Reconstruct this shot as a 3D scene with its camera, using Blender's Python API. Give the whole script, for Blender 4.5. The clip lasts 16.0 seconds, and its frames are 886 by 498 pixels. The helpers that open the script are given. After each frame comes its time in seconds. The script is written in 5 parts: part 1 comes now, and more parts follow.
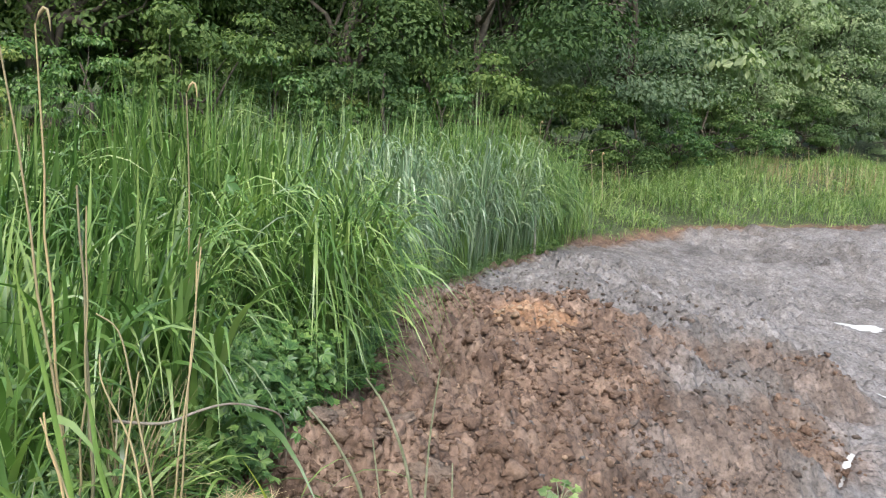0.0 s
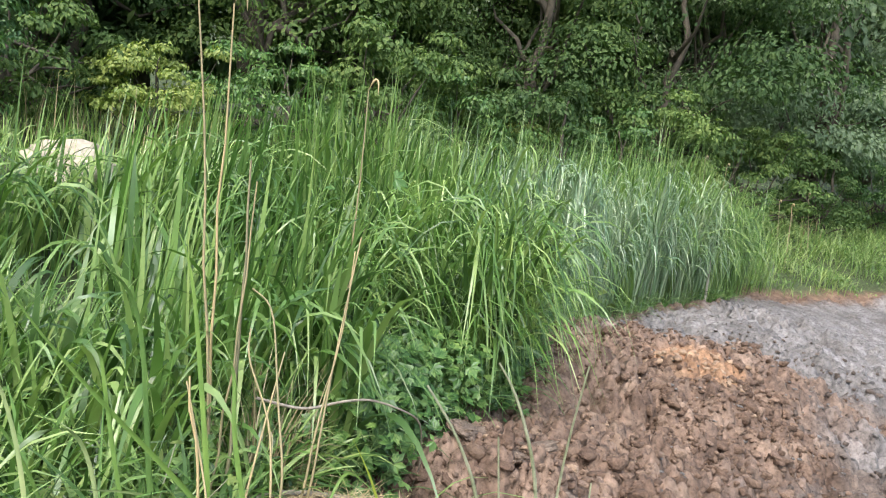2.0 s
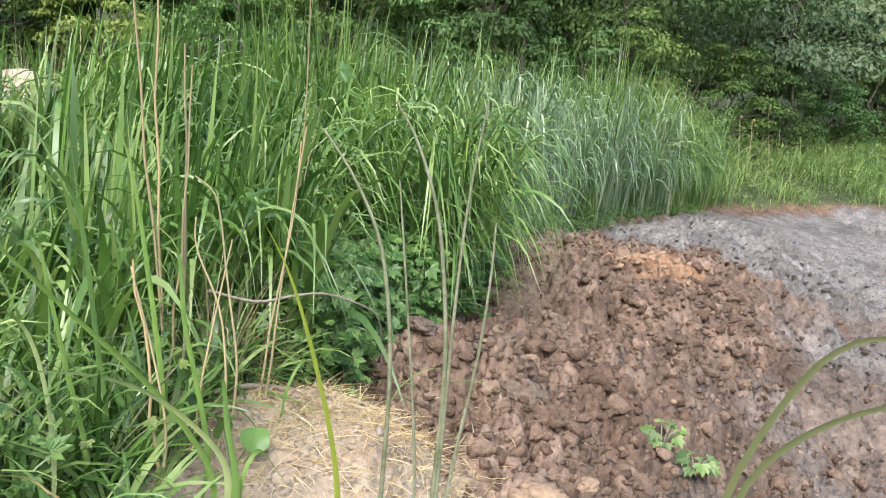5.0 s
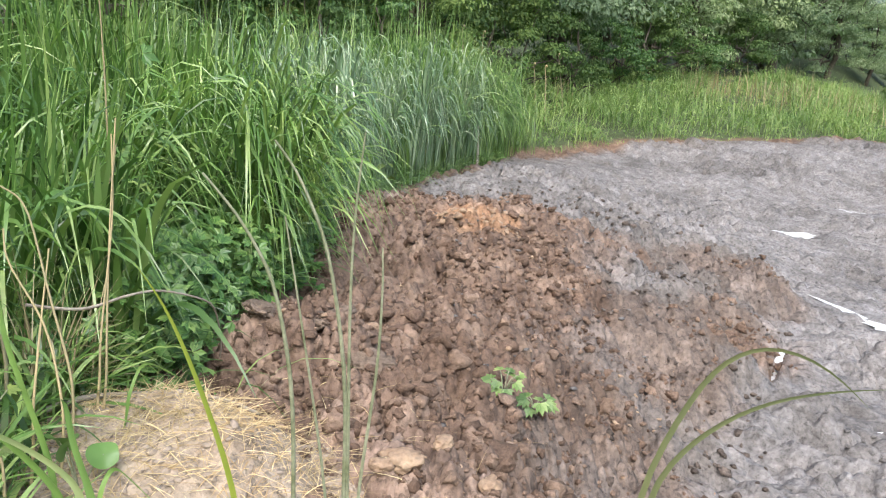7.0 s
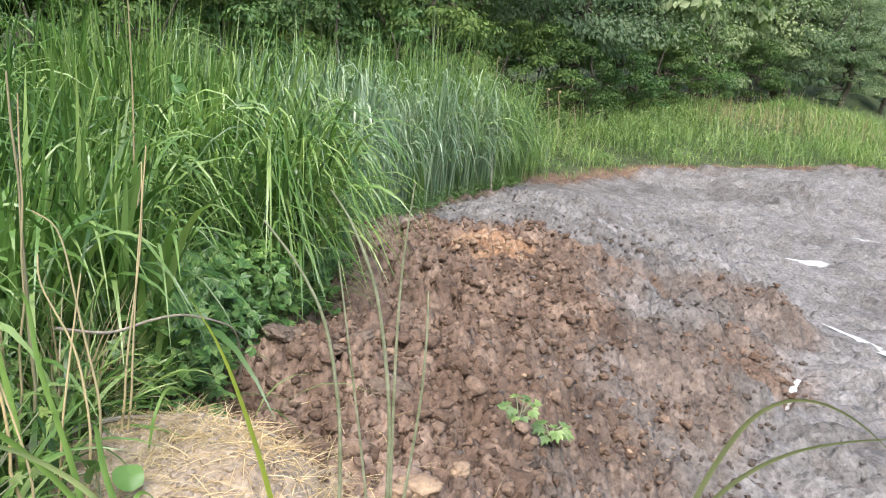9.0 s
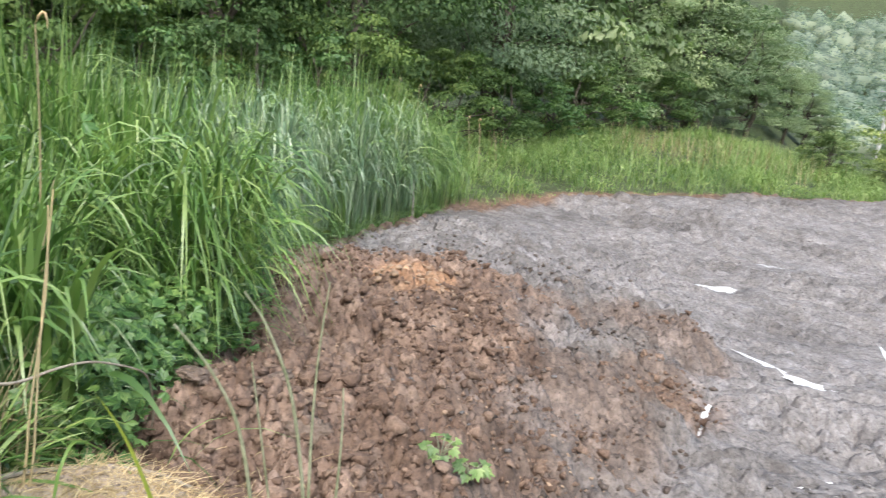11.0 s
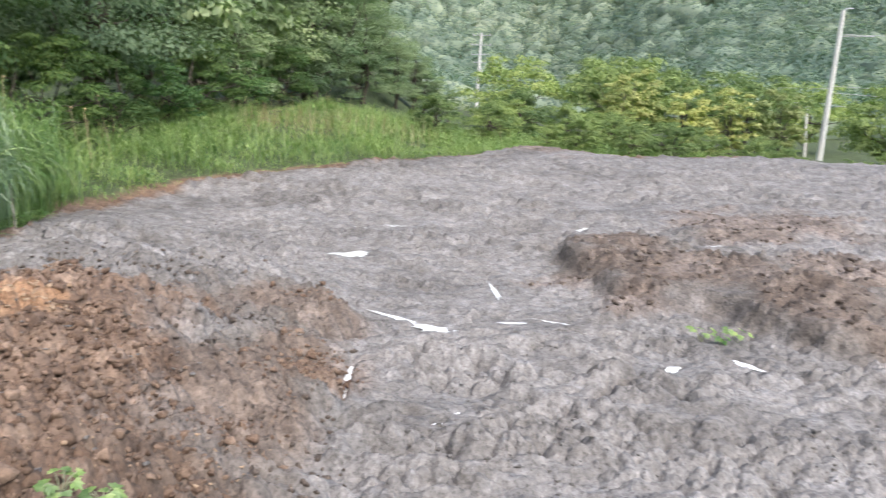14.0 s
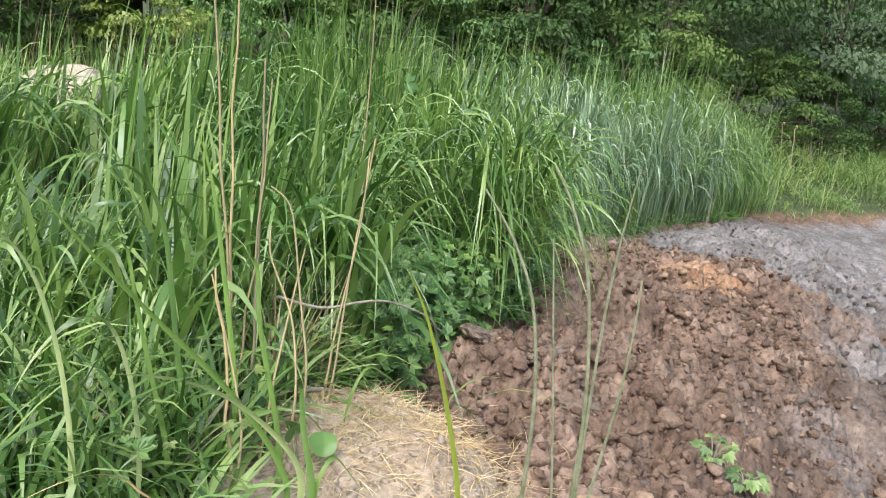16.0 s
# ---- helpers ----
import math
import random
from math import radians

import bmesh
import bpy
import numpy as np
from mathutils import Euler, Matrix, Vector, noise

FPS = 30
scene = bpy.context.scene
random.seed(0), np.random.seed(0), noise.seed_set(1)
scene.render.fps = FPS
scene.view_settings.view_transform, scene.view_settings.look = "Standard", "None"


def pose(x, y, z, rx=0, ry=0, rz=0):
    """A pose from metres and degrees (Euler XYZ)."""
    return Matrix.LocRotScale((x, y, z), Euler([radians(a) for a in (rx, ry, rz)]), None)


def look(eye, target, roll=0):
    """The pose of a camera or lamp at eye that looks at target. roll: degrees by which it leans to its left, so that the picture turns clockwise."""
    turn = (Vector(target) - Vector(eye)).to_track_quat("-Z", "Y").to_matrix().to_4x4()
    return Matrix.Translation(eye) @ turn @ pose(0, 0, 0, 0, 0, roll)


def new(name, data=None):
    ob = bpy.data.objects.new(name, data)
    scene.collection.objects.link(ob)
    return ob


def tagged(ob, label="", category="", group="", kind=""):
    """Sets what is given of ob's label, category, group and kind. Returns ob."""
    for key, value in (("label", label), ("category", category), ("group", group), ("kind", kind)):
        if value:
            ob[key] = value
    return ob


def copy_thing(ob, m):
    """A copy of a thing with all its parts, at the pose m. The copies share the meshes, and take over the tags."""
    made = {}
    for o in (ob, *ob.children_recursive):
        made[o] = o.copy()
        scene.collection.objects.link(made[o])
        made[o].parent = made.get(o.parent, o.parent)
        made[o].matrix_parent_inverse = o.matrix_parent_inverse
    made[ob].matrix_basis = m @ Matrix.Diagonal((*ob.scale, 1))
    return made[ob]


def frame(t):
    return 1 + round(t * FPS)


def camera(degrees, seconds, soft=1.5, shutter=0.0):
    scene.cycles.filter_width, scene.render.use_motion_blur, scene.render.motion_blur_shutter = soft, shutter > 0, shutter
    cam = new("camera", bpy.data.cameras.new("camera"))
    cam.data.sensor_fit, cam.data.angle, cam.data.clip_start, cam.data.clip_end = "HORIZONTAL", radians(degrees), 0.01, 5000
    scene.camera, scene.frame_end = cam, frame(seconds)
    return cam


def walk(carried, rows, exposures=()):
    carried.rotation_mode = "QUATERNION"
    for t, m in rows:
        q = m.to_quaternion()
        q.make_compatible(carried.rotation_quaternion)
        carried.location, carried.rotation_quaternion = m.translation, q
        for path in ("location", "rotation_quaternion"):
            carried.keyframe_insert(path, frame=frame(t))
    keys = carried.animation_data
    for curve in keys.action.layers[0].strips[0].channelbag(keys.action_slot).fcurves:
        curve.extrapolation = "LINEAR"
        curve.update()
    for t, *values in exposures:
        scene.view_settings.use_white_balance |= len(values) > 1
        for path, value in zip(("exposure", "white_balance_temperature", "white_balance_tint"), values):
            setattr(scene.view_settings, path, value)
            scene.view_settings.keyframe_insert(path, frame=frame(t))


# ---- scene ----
cam = camera(58.1, 16.0, soft=1.1, shutter=0.2)
PATH = [
    (0, (0.2122, -0.6708, 2.8135), (0.1057, 1.3016, 2.4998), 3.17),
    (0.5, (0.2044, -0.6252, 2.8019), (0.0169, 1.3413, 2.4894), 4.57),
    (1, (0.2037, -0.5892, 2.7875), (-0.0950, 1.3692, 2.5129), 6.00),
    (1.5, (0.2019, -0.5592, 2.7540), (-0.3015, 1.3563, 2.4759), 7.06),
    (2, (0.2128, -0.5412, 2.7318), (-0.3039, 1.3697, 2.4465), 8.27),
    (2.5, (0.2292, -0.5532, 2.7021), (-0.2664, 1.3539, 2.3595), 8.65),
    (3, (0.2801, -0.5580, 2.6177), (-0.1768, 1.3424, 2.1939), 7.71),
    (3.5, (0.3022, -0.5496, 2.5577), (-0.1342, 1.3485, 2.1029), 6.59),
    (6, (0.2885, -0.5208, 2.5728), (-0.0839, 1.3992, 2.1547), 6.58),
    (6.5, (0.2566, -0.5172, 2.6057), (0.2136, 1.4335, 2.1665), 4.23),
    (7, (0.2299, -0.5532, 2.6228), (0.2769, 1.3835, 2.1257), 3.50),
    (7.5, (0.2112, -0.5688, 2.6333), (0.2540, 1.3670, 2.1325), 4.00),
    (8, (0.2043, -0.5772, 2.6385), (0.2372, 1.3640, 2.1583), 3.51),
    (10.5, (0.1879, -0.6060, 2.6922), (0.1737, 1.3528, 2.2885), 4.84),
    (11, (0.1970, -0.5844, 2.7290), (0.4037, 1.3695, 2.3557), 5.07),
    (11.5, (0.2291, -0.6384, 2.8139), (0.7400, 1.2616, 2.4546), 4.46),
    (12, (0.2634, -0.6240, 2.8265), (1.0447, 1.1813, 2.4650), 4.01),
    (12.5, (0.2964, -0.6432, 2.8368), (1.2577, 1.0654, 2.4410), 3.25),
    (13, (0.3293, -0.6744, 2.8459), (1.4228, 0.9508, 2.4420), 1.97),
    (13.5, (0.3693, -0.7176, 2.8534), (1.5329, 0.8577, 2.4478), 1.05),
    (14, (0.3594, -0.6984, 2.8239), (1.3848, 0.9749, 2.4386), 1.31),
    (14.5, (0.2587, -0.6336, 2.7835), (0.6641, 1.2826, 2.3787), 3.11),
    (15, (0.2190, -0.6012, 2.6666), (0.1212, 1.3445, 2.2142), 5.82),
    (15.5, (0.1947, -0.6120, 2.6174), (-0.2304, 1.2851, 2.1480), 6.58),
    (16, (0.1884, -0.6000, 2.6117), (-0.2976, 1.2876, 2.1636), 7.51),
]
walk(cam, [(t, look(eye, target, roll)) for t, eye, target, roll in PATH], ((0, 0.85), (1.5, 1.1), (2.5, 1.1), (4, 1.04), (7, 1.02), (13, 0.98), (16, 0.95)))

# ---------------------------------------------------------------- light
world = bpy.data.worlds.new("overcast_sky")
scene.world = world
world.use_nodes = True
wn, wl = world.node_tree.nodes, world.node_tree.links
sky = wn.new("ShaderNodeTexSky")
sky.sky_type = "NISHITA"
sky.sun_disc = False
sky.sun_elevation = radians(52)
sky.sun_rotation = radians(200)
sky.dust_density = 4.0
sky.air_density = 1.2
desat = wn.new("ShaderNodeHueSaturation")
desat.inputs["Saturation"].default_value = 0.95
wl.new(sky.outputs[0], desat.inputs["Color"])
wl.new(desat.outputs[0], wn["Background"].inputs["Color"])
wn["Background"].inputs["Strength"].default_value = 0.15

sun_data = bpy.data.lights.new("sun", "SUN")
sun_data.energy = 1.6
sun_data.angle = radians(25)
sun_data.color = (0.97, 0.985, 1.0)
sun = new("sun", sun_data)
sun.matrix_world = look((12, -30, 45), (0, 8, 0))

# ---------------------------------------------------------------- materials


def tree_of(name):
    m = bpy.data.materials.new(name)
    m.use_nodes = True
    return m, m.node_tree.nodes, m.node_tree.links, m.node_tree.nodes["Principled BSDF"]


def noise_node(n, l, scale, detail=6, rough=0.6, coords="Object"):
    c = n.new("ShaderNodeTexCoord")
    t = n.new("ShaderNodeTexNoise")
    t.inputs["Scale"].default_value = scale
    t.inputs["Detail"].default_value = detail
    t.inputs["Roughness"].default_value = rough
    l.new(c.outputs[coords], t.inputs["Vector"])
    return t


def ramp_node(n, l, source, stops):
    r = n.new("ShaderNodeValToRGB")
    while len(r.color_ramp.elements) < len(stops):
        r.color_ramp.elements.new(0.5)
    for e, (p, c) in zip(r.color_ramp.elements, stops):
        e.position, e.color = p, (*c, 1)
    l.new(source, r.inputs["Fac"])
    return r


def mix_node(n, l, fac, a, b, blend="MIX"):
    m = n.new("ShaderNodeMix")
    m.data_type, m.blend_type = "RGBA", blend
    if hasattr(fac, "is_linked"):
        l.new(fac, m.inputs[0])
    else:
        m.inputs[0].default_value = fac
    for sock, v in ((m.inputs[6], a), (m.inputs[7], b)):
        if hasattr(v, "is_linked"):
            l.new(v, sock)
        else:
            sock.default_value = (*v, 1)
    return m.outputs[2]


def surface(name, c1, c2, scale, rough=0.7, bump=0.3, fine=6.0, metal=0.0, depth=0.01):
    m, n, l, b = tree_of(name)
    t = noise_node(n, l, scale)
    f = noise_node(n, l, scale * fine, 4)
    r = ramp_node(n, l, t.outputs[0], [(0.32, c1), (0.68, c2)])
    speck = ramp_node(n, l, f.outputs[0], [(0.3, (0.7, 0.7, 0.7)), (0.7, (1.2, 1.2, 1.2))])
    l.new(mix_node(n, l, 0.8, r.outputs[0], speck.outputs[0], "MULTIPLY"), b.inputs["Base Color"])
    b.inputs["Roughness"].default_value = rough
    b.inputs["Metallic"].default_value = metal
    bp = n.new("ShaderNodeBump")
    bp.inputs["Strength"].default_value = bump
    bp.inputs["Distance"].default_value = depth
    l.new(f.outputs[0], bp.inputs["Height"])
    l.new(bp.outputs[0], b.inputs["Normal"])
    return m


def foliage(name, dark, mid, light, rough=0.5, through_light=0.3, patch=0.5, spec=0.5):
    """Leaf material: a shade of its own for each leaf, larger drifts of colour over the plant, light passing through."""
    m, n, l, b = tree_of(name)
    g = n.new("ShaderNodeNewGeometry")
    r = ramp_node(n, l, g.outputs["Random Per Island"], [(0.0, dark), (0.5, mid), (1.0, light)])
    t = noise_node(n, l, patch, 3)
    drift = ramp_node(n, l, t.outputs[0], [(0.3, (0.72, 0.78, 0.7)), (0.7, (1.25, 1.15, 1.0))])
    oi = n.new("ShaderNodeObjectInfo")
    whole = ramp_node(n, l, oi.outputs["Random"], [(0.0, (0.62, 0.68, 0.66)), (1.0, (1.3, 1.22, 1.05))])
    col = mix_node(n, l, 1.0, r.outputs[0], drift.outputs[0], "MULTIPLY")
    col = mix_node(n, l, 1.0, col, whole.outputs[0], "MULTIPLY")
    l.new(col, b.inputs["Base Color"])
    b.inputs["Roughness"].default_value = rough
    b.inputs["Specular IOR Level"].default_value = spec
    tr = n.new("ShaderNodeBsdfTranslucent")
    l.new(mix_node(n, l, 1.0, col, (0.95, 1.15, 0.55), "MULTIPLY"), tr.inputs["Color"])
    mx = n.new("ShaderNodeMixShader")
    mx.inputs[0].default_value = through_light
    l.new(b.outputs[0], mx.inputs[1])
    l.new(tr.outputs[0], mx.inputs[2])
    l.new(mx.outputs[0], n["Material Output"].inputs["Surface"])
    return m


MAT_GRASS = foliage("grass_green", (0.035, 0.09, 0.028), (0.135, 0.27, 0.08), (0.30, 0.43, 0.19), 0.36, 0.25, 0.8, 0.75)
MAT_GRASS_BLUE = foliage("grass_bluish", (0.10, 0.19, 0.11), (0.25, 0.39, 0.255), (0.52, 0.64, 0.52), 0.3, 0.18, 0.8, 0.8)
MAT_MEADOW = foliage("meadow_green", (0.12, 0.23, 0.07), (0.245, 0.385, 0.135), (0.43, 0.53, 0.28), 0.5, 0.3, 0.5)
MAT_STRAW = foliage("dry_straw", (0.27, 0.20, 0.13), (0.45, 0.37, 0.26), (0.63, 0.56, 0.44), 0.7, 0.1, 1.0, 0.3)
MAT_VINE = foliage("vine_leaf", (0.055, 0.135, 0.045), (0.10, 0.22, 0.07), (0.20, 0.33, 0.12), 0.4, 0.22, 1.5)
MAT_YELLOW = foliage("young_leaf", (0.14, 0.215, 0.06), (0.21, 0.29, 0.09), (0.31, 0.38, 0.14), 0.5, 0.3, 0.6)
MAT_YELLOW_GREEN = foliage("weed_leaf", (0.11, 0.21, 0.07), (0.19, 0.31, 0.12), (0.33, 0.44, 0.22), 0.45, 0.25, 3.0)
MAT_TREE = foliage("tree_leaf", (0.07, 0.135, 0.058), (0.115, 0.195, 0.08), (0.175, 0.26, 0.108), 0.6, 0.36, 0.35, 0.25)
# tree leaf made paler and bluer: haze over farther trees put into colour
MAT_TREE_HAZE = foliage("tree_leaf_haze", (0.21, 0.29, 0.225), (0.265, 0.355, 0.27), (0.32, 0.415, 0.315), 0.8, 0.42, 0.3, 0.15)
MAT_BUSH = foliage("bush_leaf", (0.18, 0.26, 0.13), (0.27, 0.365, 0.18), (0.38, 0.46, 0.25), 0.6, 0.35, 0.4, 0.2)
MAT_BAMBOO = foliage("bamboo_leaf", (0.24, 0.31, 0.12), (0.38, 0.43, 0.19), (0.54, 0.54, 0.29), 0.55, 0.3, 0.3)
# pale blue-grey distance haze is mixed into the far woods' leaf colour
MAT_FAR_HAZE = foliage("far_wood_leaf_haze", (0.27, 0.35, 0.37), (0.30, 0.38, 0.39), (0.335, 0.42, 0.41), 0.9, 0.4, 0.02, 0.05)
MAT_BARK = surface("bark", (0.06, 0.05, 0.04), (0.14, 0.12, 0.09), 6, 0.9, 0.6)
MAT_STEM = surface("green_stem", (0.17, 0.19, 0.10), (0.33, 0.34, 0.23), 30, 0.55, 0.2)
MAT_TWIG = surface("grey_twig", (0.26, 0.22, 0.17), (0.46, 0.41, 0.33), 14, 0.85, 0.5)
MAT_STONE = surface("pale_boulder", (0.34, 0.29, 0.21), (0.52, 0.46, 0.36), 3, 0.85, 0.5)
MAT_PEBBLE = surface("tan_stone", (0.26, 0.17, 0.11), (0.42, 0.31, 0.21), 8, 0.8, 0.5)
def clod_surface(name, stops, rough):
    """Crumbly earth: a shade of its own for each lump, grain and pits on it."""
    m, n, l, b = tree_of(name)
    g = n.new("ShaderNodeNewGeometry")
    own = ramp_node(n, l, g.outputs["Random Per Island"], [(0.0, stops[0]), (0.55, stops[1]), (1.0, stops[2])])
    patch, grain = noise_node(n, l, 5, 5), noise_node(n, l, 45, 4, 0.7)
    tone = ramp_node(n, l, patch.outputs[0], [(0.32, (0.7, 0.68, 0.66)), (0.68, (1.25, 1.25, 1.25))])
    speck = ramp_node(n, l, grain.outputs[0], [(0.3, (0.6, 0.59, 0.58)), (0.68, (1.25, 1.25, 1.25))])
    col = mix_node(n, l, 0.9, own.outputs[0], tone.outputs[0], "MULTIPLY")
    l.new(mix_node(n, l, 0.9, col, speck.outputs[0], "MULTIPLY"), b.inputs["Base Color"])
    b.inputs["Roughness"].default_value = rough
    b.inputs["Specular IOR Level"].default_value = 0.3
    bp = n.new("ShaderNodeBump")
    bp.inputs["Strength"].default_value = 1.0
    bp.inputs["Distance"].default_value = 0.02
    l.new(grain.outputs[0], bp.inputs["Height"])
    l.new(bp.outputs[0], b.inputs["Normal"])
    return m


MAT_CLOD = clod_surface("brown_clod", ((0.15, 0.10, 0.073), (0.20, 0.136, 0.10), (0.28, 0.20, 0.15)), 0.95)
MAT_CLOD_GREY = clod_surface("grey_clod", ((0.14, 0.131, 0.125), (0.185, 0.175, 0.168), (0.22, 0.21, 0.204)), 0.85)
MAT_CLOD_DARK = clod_surface("dark_clod", ((0.10, 0.08, 0.067), (0.14, 0.113, 0.096), (0.19, 0.155, 0.133)), 0.9)
MAT_CRUST = clod_surface("pale_crust", ((0.20, 0.15, 0.115), (0.26, 0.20, 0.155), (0.31, 0.245, 0.195)), 0.9)
MAT_CONCRETE = surface("pole_concrete", (0.55, 0.55, 0.53), (0.70, 0.70, 0.68), 4, 0.8, 0.2)
MAT_STEEL = surface("galvanised_steel", (0.40, 0.41, 0.42), (0.55, 0.56, 0.57), 6, 0.5, 0.1, 6, 0.6)
MAT_WIRE = surface("wire_alloy", (0.45, 0.46, 0.47), (0.6, 0.6, 0.6), 3, 0.5, 0.05)
MAT_SLURRY = surface("white_slurry", (0.78, 0.78, 0.77), (0.86, 0.86, 0.85), 5, 0.18, 0.05)
MAT_STAKE = surface("weathered_stake", (0.38, 0.34, 0.28), (0.52, 0.47, 0.38), 10, 0.85, 0.5)


def ground_material():
    m, n, l, b = tree_of("earth_and_mud")

    def attr(name):
        a = n.new("ShaderNodeAttribute")
        a.attribute_name = name
        return a.outputs["Fac"]

    coarse = noise_node(n, l, 0.7, 5)
    medium = noise_node(n, l, 4.5, 5, 0.6)
    fine = noise_node(n, l, 22, 3, 0.6)
    grey = ramp_node(n, l, medium.outputs[0], [(0.3, (0.148, 0.140, 0.135)), (0.5, (0.20, 0.190, 0.185)), (0.68, (0.255, 0.245, 0.242))])
    brown = ramp_node(n, l, medium.outputs[0], [(0.3, (0.11, 0.073, 0.054)), (0.5, (0.19, 0.132, 0.099)), (0.7, (0.31, 0.227, 0.172))])
    orange = ramp_node(n, l, medium.outputs[0], [(0.25, (0.2, 0.115, 0.07)), (0.5, (0.31, 0.185, 0.11)), (0.78, (0.45, 0.31, 0.2))])
    sand = ramp_node(n, l, medium.outputs[0], [(0.25, (0.26, 0.205, 0.15)), (0.75, (0.46, 0.385, 0.30))])
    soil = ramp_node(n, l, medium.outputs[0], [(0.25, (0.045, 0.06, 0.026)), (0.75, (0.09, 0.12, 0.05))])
    col = mix_node(n, l, attr("brown"), grey.outputs[0], brown.outputs[0])
    col = mix_node(n, l, attr("orange"), col, orange.outputs[0])
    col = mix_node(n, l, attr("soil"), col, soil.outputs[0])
    col = mix_node(n, l, attr("sand"), col, sand.outputs[0])
    damp = mix_node(n, l, attr("damp"), (1.0, 1.0, 1.0), (0.72, 0.68, 0.64))
    col = mix_node(n, l, 1.0, col, damp, "MULTIPLY")
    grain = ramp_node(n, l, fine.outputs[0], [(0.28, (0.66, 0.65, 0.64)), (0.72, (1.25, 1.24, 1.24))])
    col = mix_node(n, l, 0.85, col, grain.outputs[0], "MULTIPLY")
    tone = ramp_node(n, l, coarse.outputs[0], [(0.32, (0.66, 0.65, 0.64)), (0.5, (0.98, 0.98, 0.98)), (0.68, (1.16, 1.16, 1.17))])
    col = mix_node(n, l, 1.0, col, tone.outputs[0], "MULTIPLY")
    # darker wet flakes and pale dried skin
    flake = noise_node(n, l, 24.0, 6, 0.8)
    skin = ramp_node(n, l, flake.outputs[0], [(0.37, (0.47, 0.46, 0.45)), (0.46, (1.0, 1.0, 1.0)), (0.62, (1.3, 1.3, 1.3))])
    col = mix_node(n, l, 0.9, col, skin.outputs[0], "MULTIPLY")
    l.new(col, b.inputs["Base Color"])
    wet = ramp_node(n, l, medium.outputs[0], [(0.3, (0.92, 0.92, 0.92)), (0.7, (0.6, 0.6, 0.6))])
    dry = mix_node(n, l, attr("brown"), wet.outputs[0], (0.85, 0.85, 0.85))
    l.new(dry, b.inputs["Roughness"])
    b.inputs["Specular IOR Level"].default_value = 0.35
    bp = n.new("ShaderNodeBump")
    bp.inputs["Strength"].default_value = 0.8
    bp.inputs["Distance"].default_value = 0.022
    total = medium.outputs[0]
    tc = n.new("ShaderNodeTexCoord")
    warp = mix_node(n, l, 0.05, tc.outputs["Object"], medium.outputs["Color"], "ADD")
    for size, weight in ((7.0, 0.9), (19.0, 0.7)):
        vo = n.new("ShaderNodeTexVoronoi")
        vo.inputs["Scale"].default_value = size
        l.new(warp, vo.inputs["Vector"])
        mul = n.new("ShaderNodeMath")
        mul.operation = "MULTIPLY_ADD"
        mul.inputs[1].default_value = -weight
        l.new(vo.outputs["Distance"], mul.inputs[0])
        l.new(total, mul.inputs[2])
        total = mul.outputs[0]
    add = n.new("ShaderNodeMath")
    add.operation = "ADD"
    l.new(total, add.inputs[0])
    l.new(fine.outputs[0], add.inputs[1])
    l.new(add.outputs[0], bp.inputs["Height"])
    l.new(bp.outputs[0], b.inputs["Normal"])
    return m


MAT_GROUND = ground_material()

# ---------------------------------------------------------------- lie of the land
# BEGIN TERRAIN


def smooth(v):
    v = np.clip(v, 0.0, 1.0)
    return v * v * (3 - 2 * v)


def hashed(ix, iy, seed):
    h = (ix.astype(np.int64) * 374761393 + iy.astype(np.int64) * 668265263 + seed * 974634777) & 0xFFFFFFFF
    h = ((h ^ (h >> 13)) * 1274126177) & 0xFFFFFFFF
    h = ((h ^ (h >> 16)) * 2246822519) & 0xFFFFFFFF
    return ((h ^ (h >> 15)) & 0xFFFFFF) / float(0xFFFFFF)


def vnoise(x, y, seed=0):
    ix, iy = np.floor(x), np.floor(y)
    fx, fy = smooth(x - ix), smooth(y - iy)
    a, b = hashed(ix, iy, seed), hashed(ix + 1, iy, seed)
    c, d = hashed(ix, iy + 1, seed), hashed(ix + 1, iy + 1, seed)
    return (a + (b - a) * fx) * (1 - fy) + (c + (d - c) * fx) * fy


def fbm(x, y, octaves=4, seed=0):
    total, amp, norm = 0.0, 1.0, 0.0
    for k in range(octaves):
        total = total + amp * vnoise(x, y, seed + k)
        norm += amp
        amp *= 0.5
        x, y = x * 2.03 + 17.3, y * 2.03 - 9.1
    return total / norm


def cells(x, y, seed=0):
    """Distance to the nearest and the second nearest of scattered points."""
    ix, iy = np.floor(x), np.floor(y)
    f1, f2 = np.full(np.shape(x), 9.0), np.full(np.shape(x), 9.0)
    for dx in (-1, 0, 1):
        for dy in (-1, 0, 1):
            px = ix + dx + hashed(ix + dx, iy + dy, seed)
            py = iy + dy + hashed(ix + dx, iy + dy, seed + 5)
            d = np.hypot(px - x, py - y)
            f2 = np.minimum(f2, np.maximum(f1, d))
            f1 = np.minimum(f1, d)
    return f1, f2


